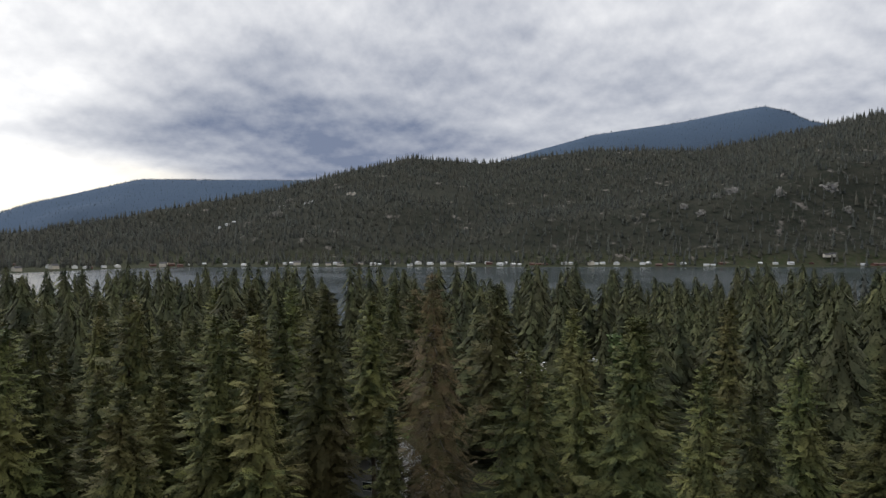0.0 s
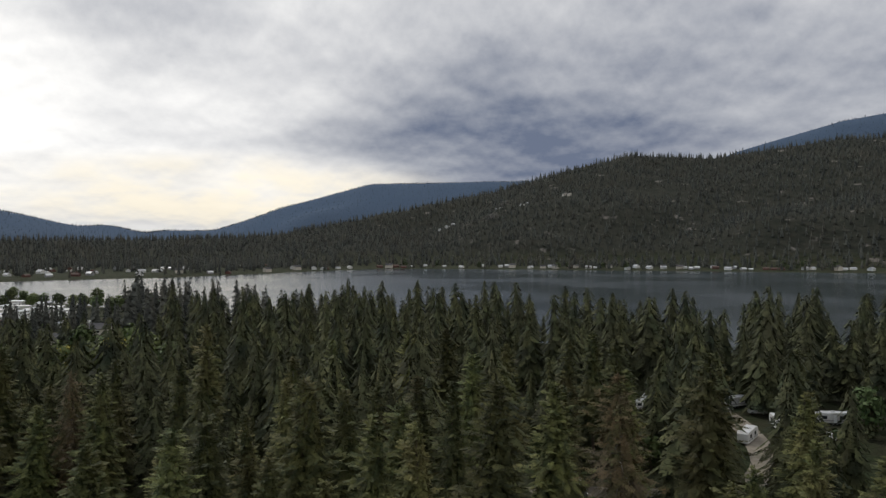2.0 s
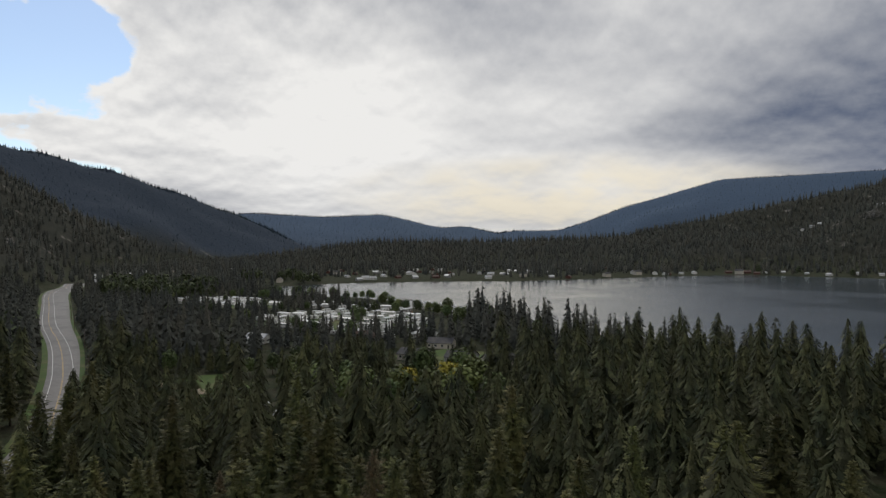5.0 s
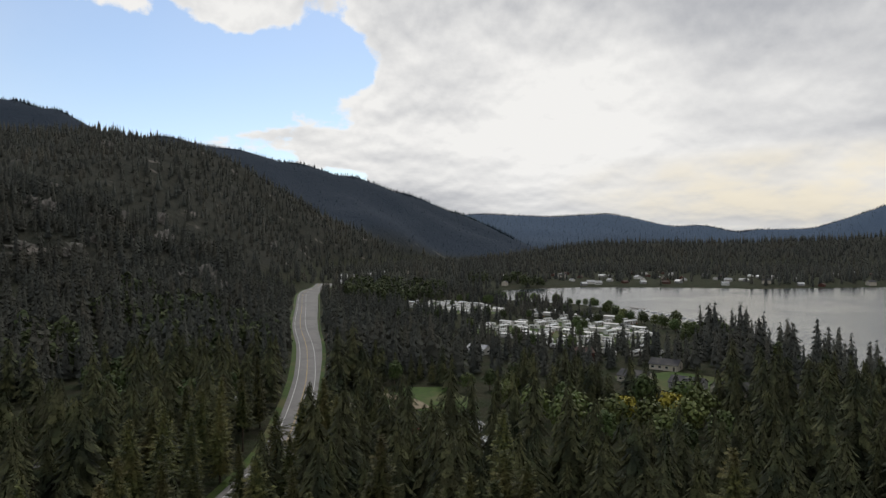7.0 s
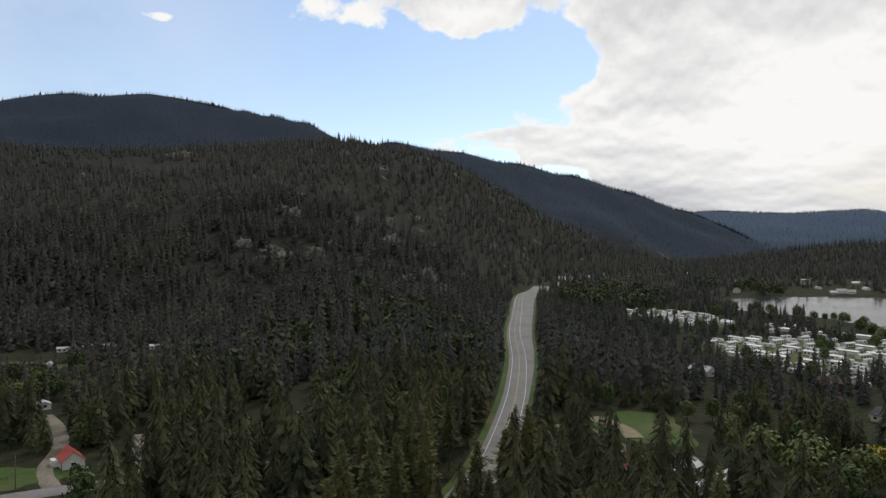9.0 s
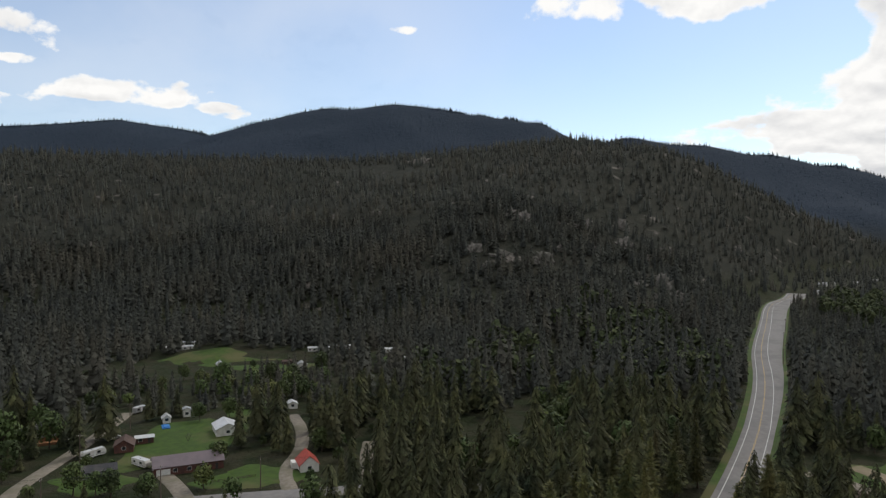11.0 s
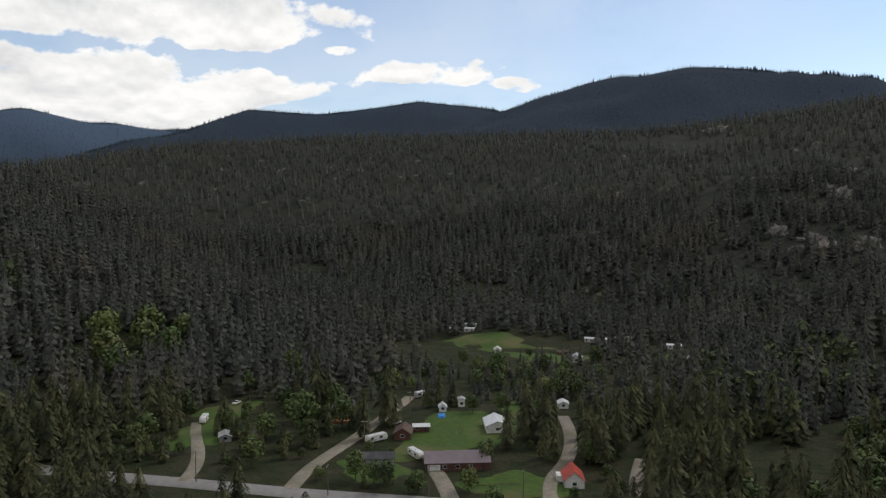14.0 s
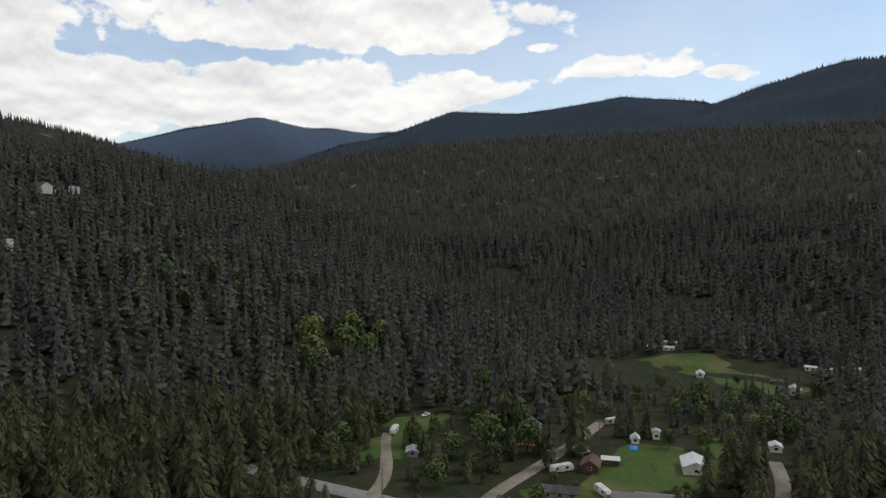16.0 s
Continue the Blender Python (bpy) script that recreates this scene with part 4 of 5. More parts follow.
RED_ROOF = material("red_metal_roof", (0.45, 0.06, 0.035), (0.36, 0.05, 0.03), 0.6, 0.45, stain=(0.30, 0.06, 0.04), stain_scale=0.2, spec=0.4)
BROWN_ROOF = material("brown_shingles", (0.10, 0.065, 0.055), (0.075, 0.05, 0.045), 2.0, 0.9, stain=(0.13, 0.09, 0.07), stain_scale=0.2, bump=0.5)
GLASS = material("window_glass", (0.03, 0.035, 0.04), (0.02, 0.025, 0.03), 0.3, 0.08, spec=0.7)
TRIM = material("white_trim", (0.75, 0.75, 0.73), (0.66, 0.66, 0.64), 0.8, 0.5)
DARK_TRIM = material("dark_trim", (0.05, 0.045, 0.04), (0.035, 0.03, 0.03), 0.8, 0.6)
RUBBER = material("tyre_rubber", (0.02, 0.02, 0.02), (0.015, 0.015, 0.015), 3.0, 0.85)
STEEL = material("wheel_steel", (0.4, 0.4, 0.4), (0.3, 0.3, 0.3), 2.0, 0.35, metal=0.8)
POLE_WOOD = material("pole_wood", (0.16, 0.125, 0.10), (0.10, 0.08, 0.065), 2.0, 0.85, bump=0.4)
WIRE = material("wire", (0.03, 0.03, 0.03), (0.025, 0.025, 0.025), 2.0, 0.6)
TARP = material("blue_tarp", (0.05, 0.22, 0.55), (0.04, 0.17, 0.45), 0.8, 0.5, bump=0.4)
CAR_WHITE = material("white_car_paint", (0.72, 0.72, 0.72), (0.68, 0.68, 0.68), 0.3, 0.2, spec=0.6)
CAR_GREY = material("grey_car_paint", (0.12, 0.125, 0.135), (0.10, 0.105, 0.115), 0.3, 0.2, spec=0.6)
CAR_BLUE = material("blue_car_paint", (0.05, 0.09, 0.22), (0.04, 0.08, 0.2), 0.3, 0.2, spec=0.6)
FABRIC_PINK = material("pale_awning", (0.55, 0.42, 0.40), (0.48, 0.36, 0.35), 1.0, 0.8)


def root(name, x, y, heading, label, category, group="", lift=0.0):
    """An Empty on the ground; heading turns its x axis to the left of east."""
    ob = new(name)
    z = float(land(np.array([float(x)]), np.array([float(y)]))[0])
    ob.matrix_basis = pose(x, y, z + lift, 0, 0, heading)
    return tagged(ob, label, category, group)


def window_part(parent, x, y, z, w, h, axis, sign, frame_mat=TRIM):
    """A framed window on a wall whose face lies at y (axis 'y') or x (axis 'x')."""
    d0, d1 = (0.003, 0.06) if sign > 0 else (-0.06, -0.003)
    t = 0.07

    def span(a0, a1, z0, z1, o0, o1):
        return (a0, a1, y + o0, y + o1, z0, z1) if axis == "y" else (x + o0, x + o1, a0, a1, z0, z1)
    c = x if axis == "y" else y
    fr = part("window", boxed(span(c - w / 2 - t, c - w / 2, z - t, z + h + t, d0, d1), span(c + w / 2, c + w / 2 + t, z - t, z + h + t, d0, d1),
                              span(c - w / 2, c + w / 2, z - t, z, d0, d1), span(c - w / 2, c + w / 2, z + h, z + h + t, d0, d1)), frame_mat, parent)
    p0, p1 = (0.003, 0.025) if sign > 0 else (-0.025, -0.003)
    part("pane", boxed(span(c - w / 2, c + w / 2, z, z + h, p0, p1)), GLASS, fr)


def house(name, x, y, heading, length, width, eave, ridge, wall, roof, label, category="house", group="", windows=3, door=True, ribs=0.0, chimney=False,
          garage=False, gable_window=True, frame_mat=TRIM, storeys=1, door_mat=DARK_TRIM, far=False):
    """A gabled building; its front is the side y < 0 and its ridge runs along x."""
    ob = root(name, x, y, heading, label, category, group)
    hl, hw = length / 2, width / 2
    bm = prism(-hl, hl, hw, eave, ridge)
    for v in bm.verts:
        if v.co.z < 0.01:
            v.co.z = -0.8
    part("wall", bm, wall, ob)
    rf = part("roof", gable_roof(-hl, hl, hw, eave, ridge, ribs=ribs), roof, ob)
    if chimney:
        part("chimney", boxed((-hl * 0.4 - 0.3, -hl * 0.4 + 0.3, 0.4, 1.0, eave + 0.3, ridge + 0.8)), GREY_WALL, rf)
    step = length / (windows + (1 if door else 0) + 0.0001)
    for s in range(storeys):
        for i in range(windows):
            wx = -hl + step * (i + 0.5)
            if far:
                part("window", boxed((wx - 0.6, wx + 0.6, -hw - 0.05, -hw - 0.004, 1.0 + s * 2.7, 2.1 + s * 2.7)), GLASS, ob)
                continue
            for sign in (-1, 1):
                window_part(ob, wx, sign * hw, 1.0 + s * 2.7, min(1.3, step * 0.5), 1.1, "y", sign, frame_mat)
    if door:
        dx = hl - step * 0.5
        part("door", boxed((dx - 0.45, dx + 0.45, -hw - 0.07, -hw - 0.004, 0.05, 2.1)), door_mat, ob)
    if garage:
        part("garage_door", boxed(*[(-hl + 0.8, -hl + 5.2, -hw - 0.06, -hw - 0.005, 0.1 + k * 0.55, 0.62 + k * 0.55) for k in range(4)]), TRIM, ob, "white panelled garage door")
    if gable_window and not far:
        for sign in (-1, 1):
            window_part(ob, sign * hl, 0, 1.0, 1.4, 1.1, "x", sign, frame_mat)
    return ob


def wheels(parent, spots, r=0.36, w=0.24):
    for x, y in spots:
        bm = bmesh.new()
        bmesh.ops.create_cone(bm, cap_ends=True, segments=14, radius1=r, radius2=r, depth=w, matrix=pose(x, y, r, 90, 0, 0))
        wh = part("wheel", bm, RUBBER, parent)
        bm = bmesh.new()
        bmesh.ops.create_cone(bm, cap_ends=True, segments=10, radius1=r * 0.58, radius2=r * 0.5, depth=w + 0.02, matrix=pose(x, y, r, 90, 0, 0))
        part("rim", bm, STEEL, wh)


def camper(name, x, y, heading, length, label, group="", slide=True, mat=WHITE):
    """A travel trailer with a raked nose, windows, door and axle."""
    ob = root(name, x, y, heading, label, "camper trailer", group)
    h, hl = 2.9, length / 2
    side = [(-hl, 0.55), (hl - 0.5, 0.55), (hl, 1.0), (hl, 2.0), (hl - 0.55, h), (-hl + 0.3, h), (-hl, h - 0.4)]
    part("body", extruded(side, -1.2, 1.2, 0.08), mat, ob)
    part("roof", boxed((-hl + 0.35, hl - 0.6, -1.15, 1.15, h, h + 0.06), (-0.6, 0.3, -0.35, 0.35, h + 0.06, h + 0.3), bevel=0.02), WHITE_ROOF, ob)
    part("stripe", boxed((-hl + 0.1, hl - 0.3, -1.215, -1.203, 1.0, 1.25), (-hl + 0.1, hl - 0.3, 1.203, 1.215, 1.0, 1.25)), GREY_WALL, ob, "grey stripe along the side")
    for wx in (-hl * 0.55, hl * 0.35):
        for sign in (-1, 1):
            window_part(ob, wx, sign * 1.2, 1.55, 1.1, 0.65, "y", sign, DARK_TRIM)
    part("door", boxed((-0.35, 0.35, -1.24, -1.203, 0.6, 2.45)), TRIM, ob)
    wheels(ob, [(-0.5, -1.05), (0.4, -1.05), (-0.5, 1.05), (0.4, 1.05)])
    part("hitch", boxed((hl - 0.3, hl + 1.1, -0.08, 0.08, 0.45, 0.57), (hl + 0.7, hl + 0.82, -0.06, 0.06, 0.0, 0.5)), DARK_TRIM, ob)
    return ob


def mobile_home(name, x, y, heading, length, label, group="", wall=WHITE, roof=WHITE_ROOF, width=4.2, windows=4, far=False):
    ob = house(name, x, y, heading, length, width, 2.7, 3.25, wall, roof, label, "mobile home", group, windows=windows, far=far)
    part("skirting", boxed((-length / 2 - 0.05, length / 2 + 0.05, -width / 2 - 0.05, width / 2 + 0.05, -0.4, 0.45)), GREY_WALL, ob)
    part("step", boxed((length / 2 - 2.2, length / 2 - 0.6, -width / 2 - 1.1, -width / 2 - 0.05, -0.3, 0.35)), ORANGE_WOOD, ob)
    return ob


def car(name, x, y, heading, label, mat, category="car", group="", van=False):
    ob = root(name, x, y, heading, label, category, group, lift=0.18)
    low = [(-2.2, 0.35), (2.15, 0.35), (2.25, 0.7), (2.1, 0.95), (0.95, 1.05), (-2.2, 1.08), (-2.3, 0.7)]
    part("body", extruded(low, -0.88, 0.88, 0.08), mat, ob)
    top = [(-2.15, 1.0), (1.15, 1.0), (0.45, 1.6), (-1.75, 1.62)] if van else [(-1.75, 1.0), (1.05, 1.0), (0.3, 1.48), (-1.15, 1.48)]
    part("cabin", extruded(top, -0.78, 0.78, 0.05), GLASS, ob, "dark glazed cabin")
    zt = 1.6 if van else 1.47
    part("roof", boxed((top[3][0] + 0.05, top[2][0] - 0.05, -0.74, 0.74, zt, zt + 0.05), bevel=0.02), mat, ob)
    wheels(ob, [(-1.4, -0.8), (1.4, -0.8), (-1.4, 0.8), (1.4, 0.8)], 0.33, 0.2)
    for sy in (-0.62, 0.62):
        part("headlight", boxed((2.12, 2.26, sy - 0.16, sy + 0.16, 0.68, 0.84)), TRIM, ob)
    return ob


# the village by the side street
TO_STREET = 126.0
hall = house("village_hall", -232.5, -91.5, TO_STREET, 22.5, 10.0, 3.0, 5.4, RED_WOOD, PURPLE_METAL, "long red-brown board hall with a plum metal roof", "hall", windows=4, garage=True)
# porch along the street side
part("porch_roof", extruded([(-4.0, 2.95), (11.5, 2.95), (11.5, 3.07), (-4.0, 3.07)], 5.2, 7.4), PURPLE_METAL, hall)
for px in (-3.8, 0.0, 3.8, 7.6, 11.2):
    part("porch_post", boxed((px - 0.08, px + 0.08, 7.1, 7.26, -0.3, 2.95)), DARK_TRIM, hall)
part("porch_floor", boxed((-4.0, 11.4, 5.01, 7.4, -0.4, 0.2)), ORANGE_WOOD, hall)
part("garage_front", boxed(*[(-10.4, -5.6, 5.005, 5.06, 0.1 + k * 0.55, 0.62 + k * 0.55) for k in range(4)]), TRIM, hall, "white panelled garage door")
red = house("cottage", -239.5, -50.5, 30, 9.0, 6.4, 2.7, 5.6, WHITE, RED_ROOF, "small white cottage with a bright red metal roof", windows=2)
part("lean_to", boxed((-4.6, -1.0, -5.2, -3.22, -0.4, 2.2)), WHITE, red)
house("cabin", -247, -125.5, 30, 8.4, 6.6, 2.5, 4.6, RED_WOOD, BROWN_ROOF, "dark brown cabin with white-trimmed windows on the lawn", "cabin", windows=2)
house("shed", -256.5, -123.5, TO_STREET, 6.4, 4.2, 2.3, 2.75, RED_WOOD, WHITE_ROOF, "brown shed with a flat white roof behind the cabin", "shed", windows=1)
lodge = house("cedar_house", -254, -163, 38, 15.0, 9.0, 4.6, 7.8, ORANGE_WOOD, DARK_ROOF, "two-storey cedar house with a dark roof and grey gable", windows=3, storeys=2)
part("gable_cladding", boxed((7.52, 7.6, -4.4, 4.4, 2.4, 4.6)), GREY_WALL, lodge, "grey clad gable front")
for s in (0.25, 0.55):
    part("skylight", boxed((-3 + s * 8, -1.8 + s * 8, 1.0, 2.1, 7.1, 7.25)), GLASS, lodge)
part("deck", boxed((7.65, 10.6, -4.2, 4.2, -0.4, 0.9)), ORANGE_WOOD, lodge)
house("white_house", -275, -99, TO_STREET + 90, 11.5, 9.0, 2.8, 4.8, WHITE, WHITE_ROOF, "white bungalow with a white metal roof beside two spruces", windows=3)
house("workshop", -219.5, -117.5, TO_STREET, 12.5, 6.0, 2.5, 3.9, GREY_WALL, DARK_ROOF, "low grey workshop with a dark metal roof by the street", "workshop", windows=2)
house("garden_shed", -284, -131, 36, 4.0, 3.2, 2.3, 3.6, WHITE, WHITE_ROOF, "small white gabled garden shed", "shed", windows=1)
house("tool_shed", -295, -128, 36, 3.2, 3.0, 3.4, 4.0, WHITE, GREY_ROOF, "tall narrow white tool shed", "shed", windows=1)
house("outhouse", -205, -181, 50, 6.0, 4.6, 2.2, 3.2, GREY_WALL, GREY_ROOF, "weathered grey garden outhouse among bushes", "shed", windows=1)
house("brown_shed", -210, -170, 40, 6.0, 5.0, 2.2, 3.4, RED_WOOD, BROWN_ROOF, "low brown shed among bushes", "shed", windows=1)
house("drive_shed", -318, -88, 30, 5, 4.4, 2.4, 3.4, WHITE, WHITE_ROOF, "small white shed at the end of a gravel drive", "shed", windows=1)
camper("camper_trailer", -231.5, -108.5, 65, 8.6, "large white camper trailer parked beside the hall")
camper("camper_trailer", -236.5, -131, 160, 9.0, "white camper trailer parked on grass along the lane")
camper("camper_trailer", -280, 79, 30, 7.5, "white camper trailer on a small lawn among leafy trees")
camper("camper_trailer", -217, -209, 40, 8.0, "white camper trailer under trees by a gravel lane")
camper("camper_trailer", -297, -152, 165, 6.5, "grey-white camper at the wooded end of the lane", mat=GREY_WALL)
car("pickup", -257.5, -137, 160, "white van parked on gravel beside the lane", CAR_WHITE, "van", van=True)
car("suv", -250, -149.5, 120, "white car parked in front of the cedar house", CAR_WHITE, van=True)
car("car", -243, -219, 10, "white car standing on rough grass", CAR_WHITE)
part("tarp_sheet", boxed((-3.2, 3.2, -1.6, 1.6, 0.0, 0.45), (-2.0, 2.4, -1.0, 1.2, 0.4, 0.8), bevel=0.15), TARP, root("tarp_stack", -277, -127, 35, "blue tarpaulin over a low stack on the lawn", "tarpaulin"))
part("tarp_sheet", boxed((-2.6, 2.6, -1.8, 1.8, 0.0, 1.6), bevel=0.3), TARP, root("tarp_stack", -148, -178, 35, "bright blue tarpaulin over a stack by the street", "tarpaulin"))
fence = root("fence", -224, -70, TO_STREET, "low wooden fence along the street lawn", "fence")
for k in range(8):
    part("post", boxed((-7 + k * 2 - 0.06, -7 + k * 2 + 0.06, -0.06, 0.06, -0.2, 1.1)), POLE_WOOD, fence)
for z in (0.4, 0.85):
    part("rail", boxed((-7, 7, -0.09, -0.065, z, z + 0.12)), POLE_WOOD, fence)
swing = root("swing_set", -262, -108, 20, "dark metal swing frame on the lawn", "swing")
for sx in (-1.4, 1.4):
    for sy in (-1, 1):
        bm = bmesh.new()
        bmesh.ops.create_cone(bm, segments=6, radius1=0.05, radius2=0.05, depth=2.5, matrix=pose(sx, sy * 0.45, 1.15, -sy * 21, 0, 0) if sy > 0 else pose(sx, -0.45, 1.15, 21 * -1 * -1, 0, 0))
        part("leg", bm, DARK_TRIM, swing)
part("bar", boxed((-1.5, 1.5, -0.05, 0.05, 2.25, 2.35)), DARK_TRIM, swing)
# the upper meadow
mobile_home("mobile_home", -446, -220, 118, 17, "long white mobile home at the edge of a meadow")
mobile_home("mobile_home", -464, -226, 118, 12, "white mobile home with a grey roof behind another", roof=GREY_ROOF)
house("meadow_shed", -412, -173, 30, 5.5, 4.2, 2.2, 3.6, WHITE, WHITE_ROOF, "small white shed on the rough meadow", "shed", windows=1)
house("animal_shelter", -428, -136, TO_STREET, 6.0, 3.6, 2.0, 2.6, RED_WOOD, BROWN_ROOF, "low brown animal shelter on the meadow", "shed", windows=1)
mobile_home("mobile_home", -464, -128, 105, 14, "white mobile home among meadow trees")
house("farm_cottage", -414, -121, 20, 8, 6.5, 2.5, 4.6, WHITE, GREY_ROOF, "small white cottage with a grey roof by the meadow", windows=2)
mobile_home("mobile_home", -473, -80, 110, 11, "white mobile home beside a wooded slope")
mobile_home("mobile_home", -446, -63, 110, 10, "short white mobile home beside a wooded slope")
mobile_home("mobile_home", -482, -116, 112, 11, "white mobile home with a red-brown lean-to")
# west of the highway's bend
house("brown_house", -231, 125, 28, 12, 8, 2.6, 4.3, CREAM, BROWN_ROOF, "cream house with a brown roof by the meadow", windows=3)
house("red_shed", -205, 119, 40, 6, 5, 2.4, 4.2, CREAM, RED_ROOF, "small shed with a red metal roof", "shed", windows=1)
for k, (hx, hy) in enumerate(((-200, 134), (-190, 144))):
    house("greenhouse", hx, hy, 122, 25, 6.5, 2.2, 4.0, WHITE, WHITE_ROOF, "long white-roofed nursery shed", "greenhouse", "nursery sheds", windows=5)
house("grey_house", -352, 229, 20, 13, 9, 2.8, 5.2, WHITE, GREY_ROOF, "grey-roofed house among conifers", windows=3)
house("rust_house", -301, 264, 80, 10, 8, 4.6, 7.2, RED_WOOD, BROWN_ROOF, "two-storey rust-red house among conifers", windows=2, storeys=2)
for k, (hx, hy, hh, roof_m, wl) in enumerate(((-262, 286, 30, DARK_ROOF, CREAM), (-224, 262, 25, DARK_ROOF, GREY_WALL), (-206, 268, 60, DARK_ROOF, CREAM), (-246, 252, 20, DARK_ROOF, CREAM), (-196, 286, 30, DARK_ROOF, GREY_WALL), (-312, 134, 20, DARK_ROOF, GREY_WALL))):
    house("bungalow", hx, hy, hh, 14, 10, 2.9, 5.2, wl, roof_m, "bungalow with a broad shingled roof and pale walls", "house", "lakeside bungalows", windows=3, chimney=k % 2 == 0)
# the cabins and campers in the shore wood
house("wood_cabin", -8.5, 101, 70, 11, 7, 2.8, 5.4, GREY_WALL, GREY_ROOF, "grey cabin with a pale metal roof in the wood", "cabin", windows=2)
house("wood_cabin", -4.5, 90, 70, 8, 6, 2.6, 4.8, GREY_WALL, GREY_ROOF, "small grey cabin with a pale metal roof in the wood", "cabin", windows=2)
for k, (hx, hy, hh) in enumerate(((12, 166, 20), (13, 154, 100), (-2, 201, 30), (16, 199, 120), (20, 176, 70), (41, 197, 10), (4, 174, 150), (-2, 205, 80), (20, 210, 40), (28, 190, 95), (3, 186, 15), (34, 178, 140), (-14, 132, 60))):
    made = camper("camper_trailer", hx, hy, hh, 7.0 + k % 3, "white camper trailer parked between the conifers", "campers in the shore wood")
for hx, hy, hh, mt, wd in ((-12, 129, 20, CAR_GREY, "dark grey car parked on a forest drive"), (8, 190, 60, CAR_BLUE, "blue car parked between campers"), (25, 203, 10, CAR_WHITE, "white car parked between campers")):
    car("car", hx, hy, hh, wd, mt)
lawn("lawn", -9, 126, 12, 9, "green mown lawn in the wood")
strip("lane", [(-26, 126), (-10, 133), (6, 136), (22, 150), (22, 185), (14, 214)], 2.2, 0.4, GRAVEL, "pale gravel lane through the camp in the wood", "lane", step=2)
# trailer park by the lake
g_park = np.random.default_rng(21)
first_kinds = []
LOT = "white trailer home in a crowded lakeside trailer park"
for k in range(4):
    if k < 2:
        first_kinds.append(mobile_home("trailer_home", -400 - k * 20, 330, 20, 10 + 2 * k, LOT, "homes of the trailer park", WHITE, (WHITE_ROOF, GREY_ROOF)[k], 3.6, 3, far=True))
    else:
        first_kinds.append(camper("camper_trailer", -400 - k * 20, 345, 20, 8 + k % 2, "white camper in a crowded lakeside trailer park", "campers of the trailer park"))
taken = [(o.location.x, o.location.y) for o in first_kinds]
rows = []
for cx, cy, rx, ry, n in ((-405, 332, 72, 55, 62), (-610, 345, 68, 36, 42), (-480, 400, 60, 30, 16), (-330, 300, 40, 30, 10)):
    tries = 0
    made_n = 0
    while made_n < n and tries < 4000:
        tries += 1
        a, q = g_park.uniform(0, 6.283), math.sqrt(g_park.uniform(0, 1))
        hx, hy = cx + rx * q * math.cos(a), cy + ry * q * math.sin(a)
        if min(math.hypot(hx - tx, hy - ty) for tx, ty in taken) < 10.5 or in_lake(np.array([hx]), np.array([hy]))[0] < 10:
            continue
        taken.append((hx, hy))
        made_n += 1
        z = float(land(np.array([hx]), np.array([hy]))[0])
        copy_thing(first_kinds[int(g_park.integers(0, 4))], pose(hx, hy, z, 0, 0, float(g_park.choice([15, 25, 105, 115, 200]) + g_park.normal(0, 4))))
# houses along the far shore
SHORE_GROUP = "houses along the far shore"
kinds = [house("shore_house", 0, 1440, 0, 11, 8, 3.0, 5.6, WHITE, GREY_ROOF, "white lakeside house with a grey roof", "house", SHORE_GROUP, windows=3, far=True),
         house("shore_house", 30, 1440, 0, 13, 9, 5.4, 8.2, CREAM, DARK_ROOF, "cream two-storey lakeside house with a dark roof", "house", SHORE_GROUP, windows=3, far=True, storeys=2),
         house("shore_house", 60, 1440, 0, 9, 7, 2.8, 5.0, GREY_WALL, WHITE_ROOF, "grey lakeside house with a white metal roof", "house", SHORE_GROUP, windows=2, far=True),
         house("shore_house", 90, 1440, 0, 12, 8, 3.0, 5.2, RED_WOOD, BROWN_ROOF, "red-brown lakeside house with a brown roof", "house", SHORE_GROUP, windows=3, far=True)]
g_shore = np.random.default_rng(31)
house_spots = []
bank = smooth_line(SHORE[1:12], 13.0)
for k, (hx, hy) in enumerate(bank):
    if hx > 1150:
        continue
    if hx > -600 and g_shore.uniform() < 0.45 or hx <= -600 and g_shore.uniform() < 0.5:
        continue
    back = g_shore.uniform(12, 58)
    d = bank[min(k + 1, len(bank) - 1)] - bank[max(k - 1, 0)]
    d /= np.hypot(*d)
    nx, ny = d[1], -d[0]
    if in_lake(np.array([hx + nx * 30]), np.array([hy + ny * 30]))[0] < 0:
        nx, ny = -nx, -ny
    house_spots.append((hx + nx * back, hy + ny * back, math.degrees(math.atan2(d[1], d[0])) + g_shore.normal(0, 35)))
# the town on the west shore and houses higher on the slope
for _ in range(48):
    house_spots.append((g_shore.uniform(-1150, -780), g_shore.uniform(700, 1150), g_shore.uniform(0, 180)))
for hx, hy in ((-493, 2190), (-505, 2200), (-420, 2170), (-408, 2190), (-682, 2150), (-660, 2155), (-640, 2160), (-290, 2180), (-275, 2170), (-1241, 448), (-1260, 470), (-1415, 663), (-1386, 585), (-1381, 770), (-1340, 620), (-1300, 520),
               (-850, 1400), (-900, 1420), (-960, 1350), (-880, 1330), (-1010, 1280), (-1080, 300), (-1060, 380), (-165, -621), (-180, -627), (-194, -633), (-115, -486)):
    house_spots.append((hx, hy, g_shore.uniform(0, 180)))
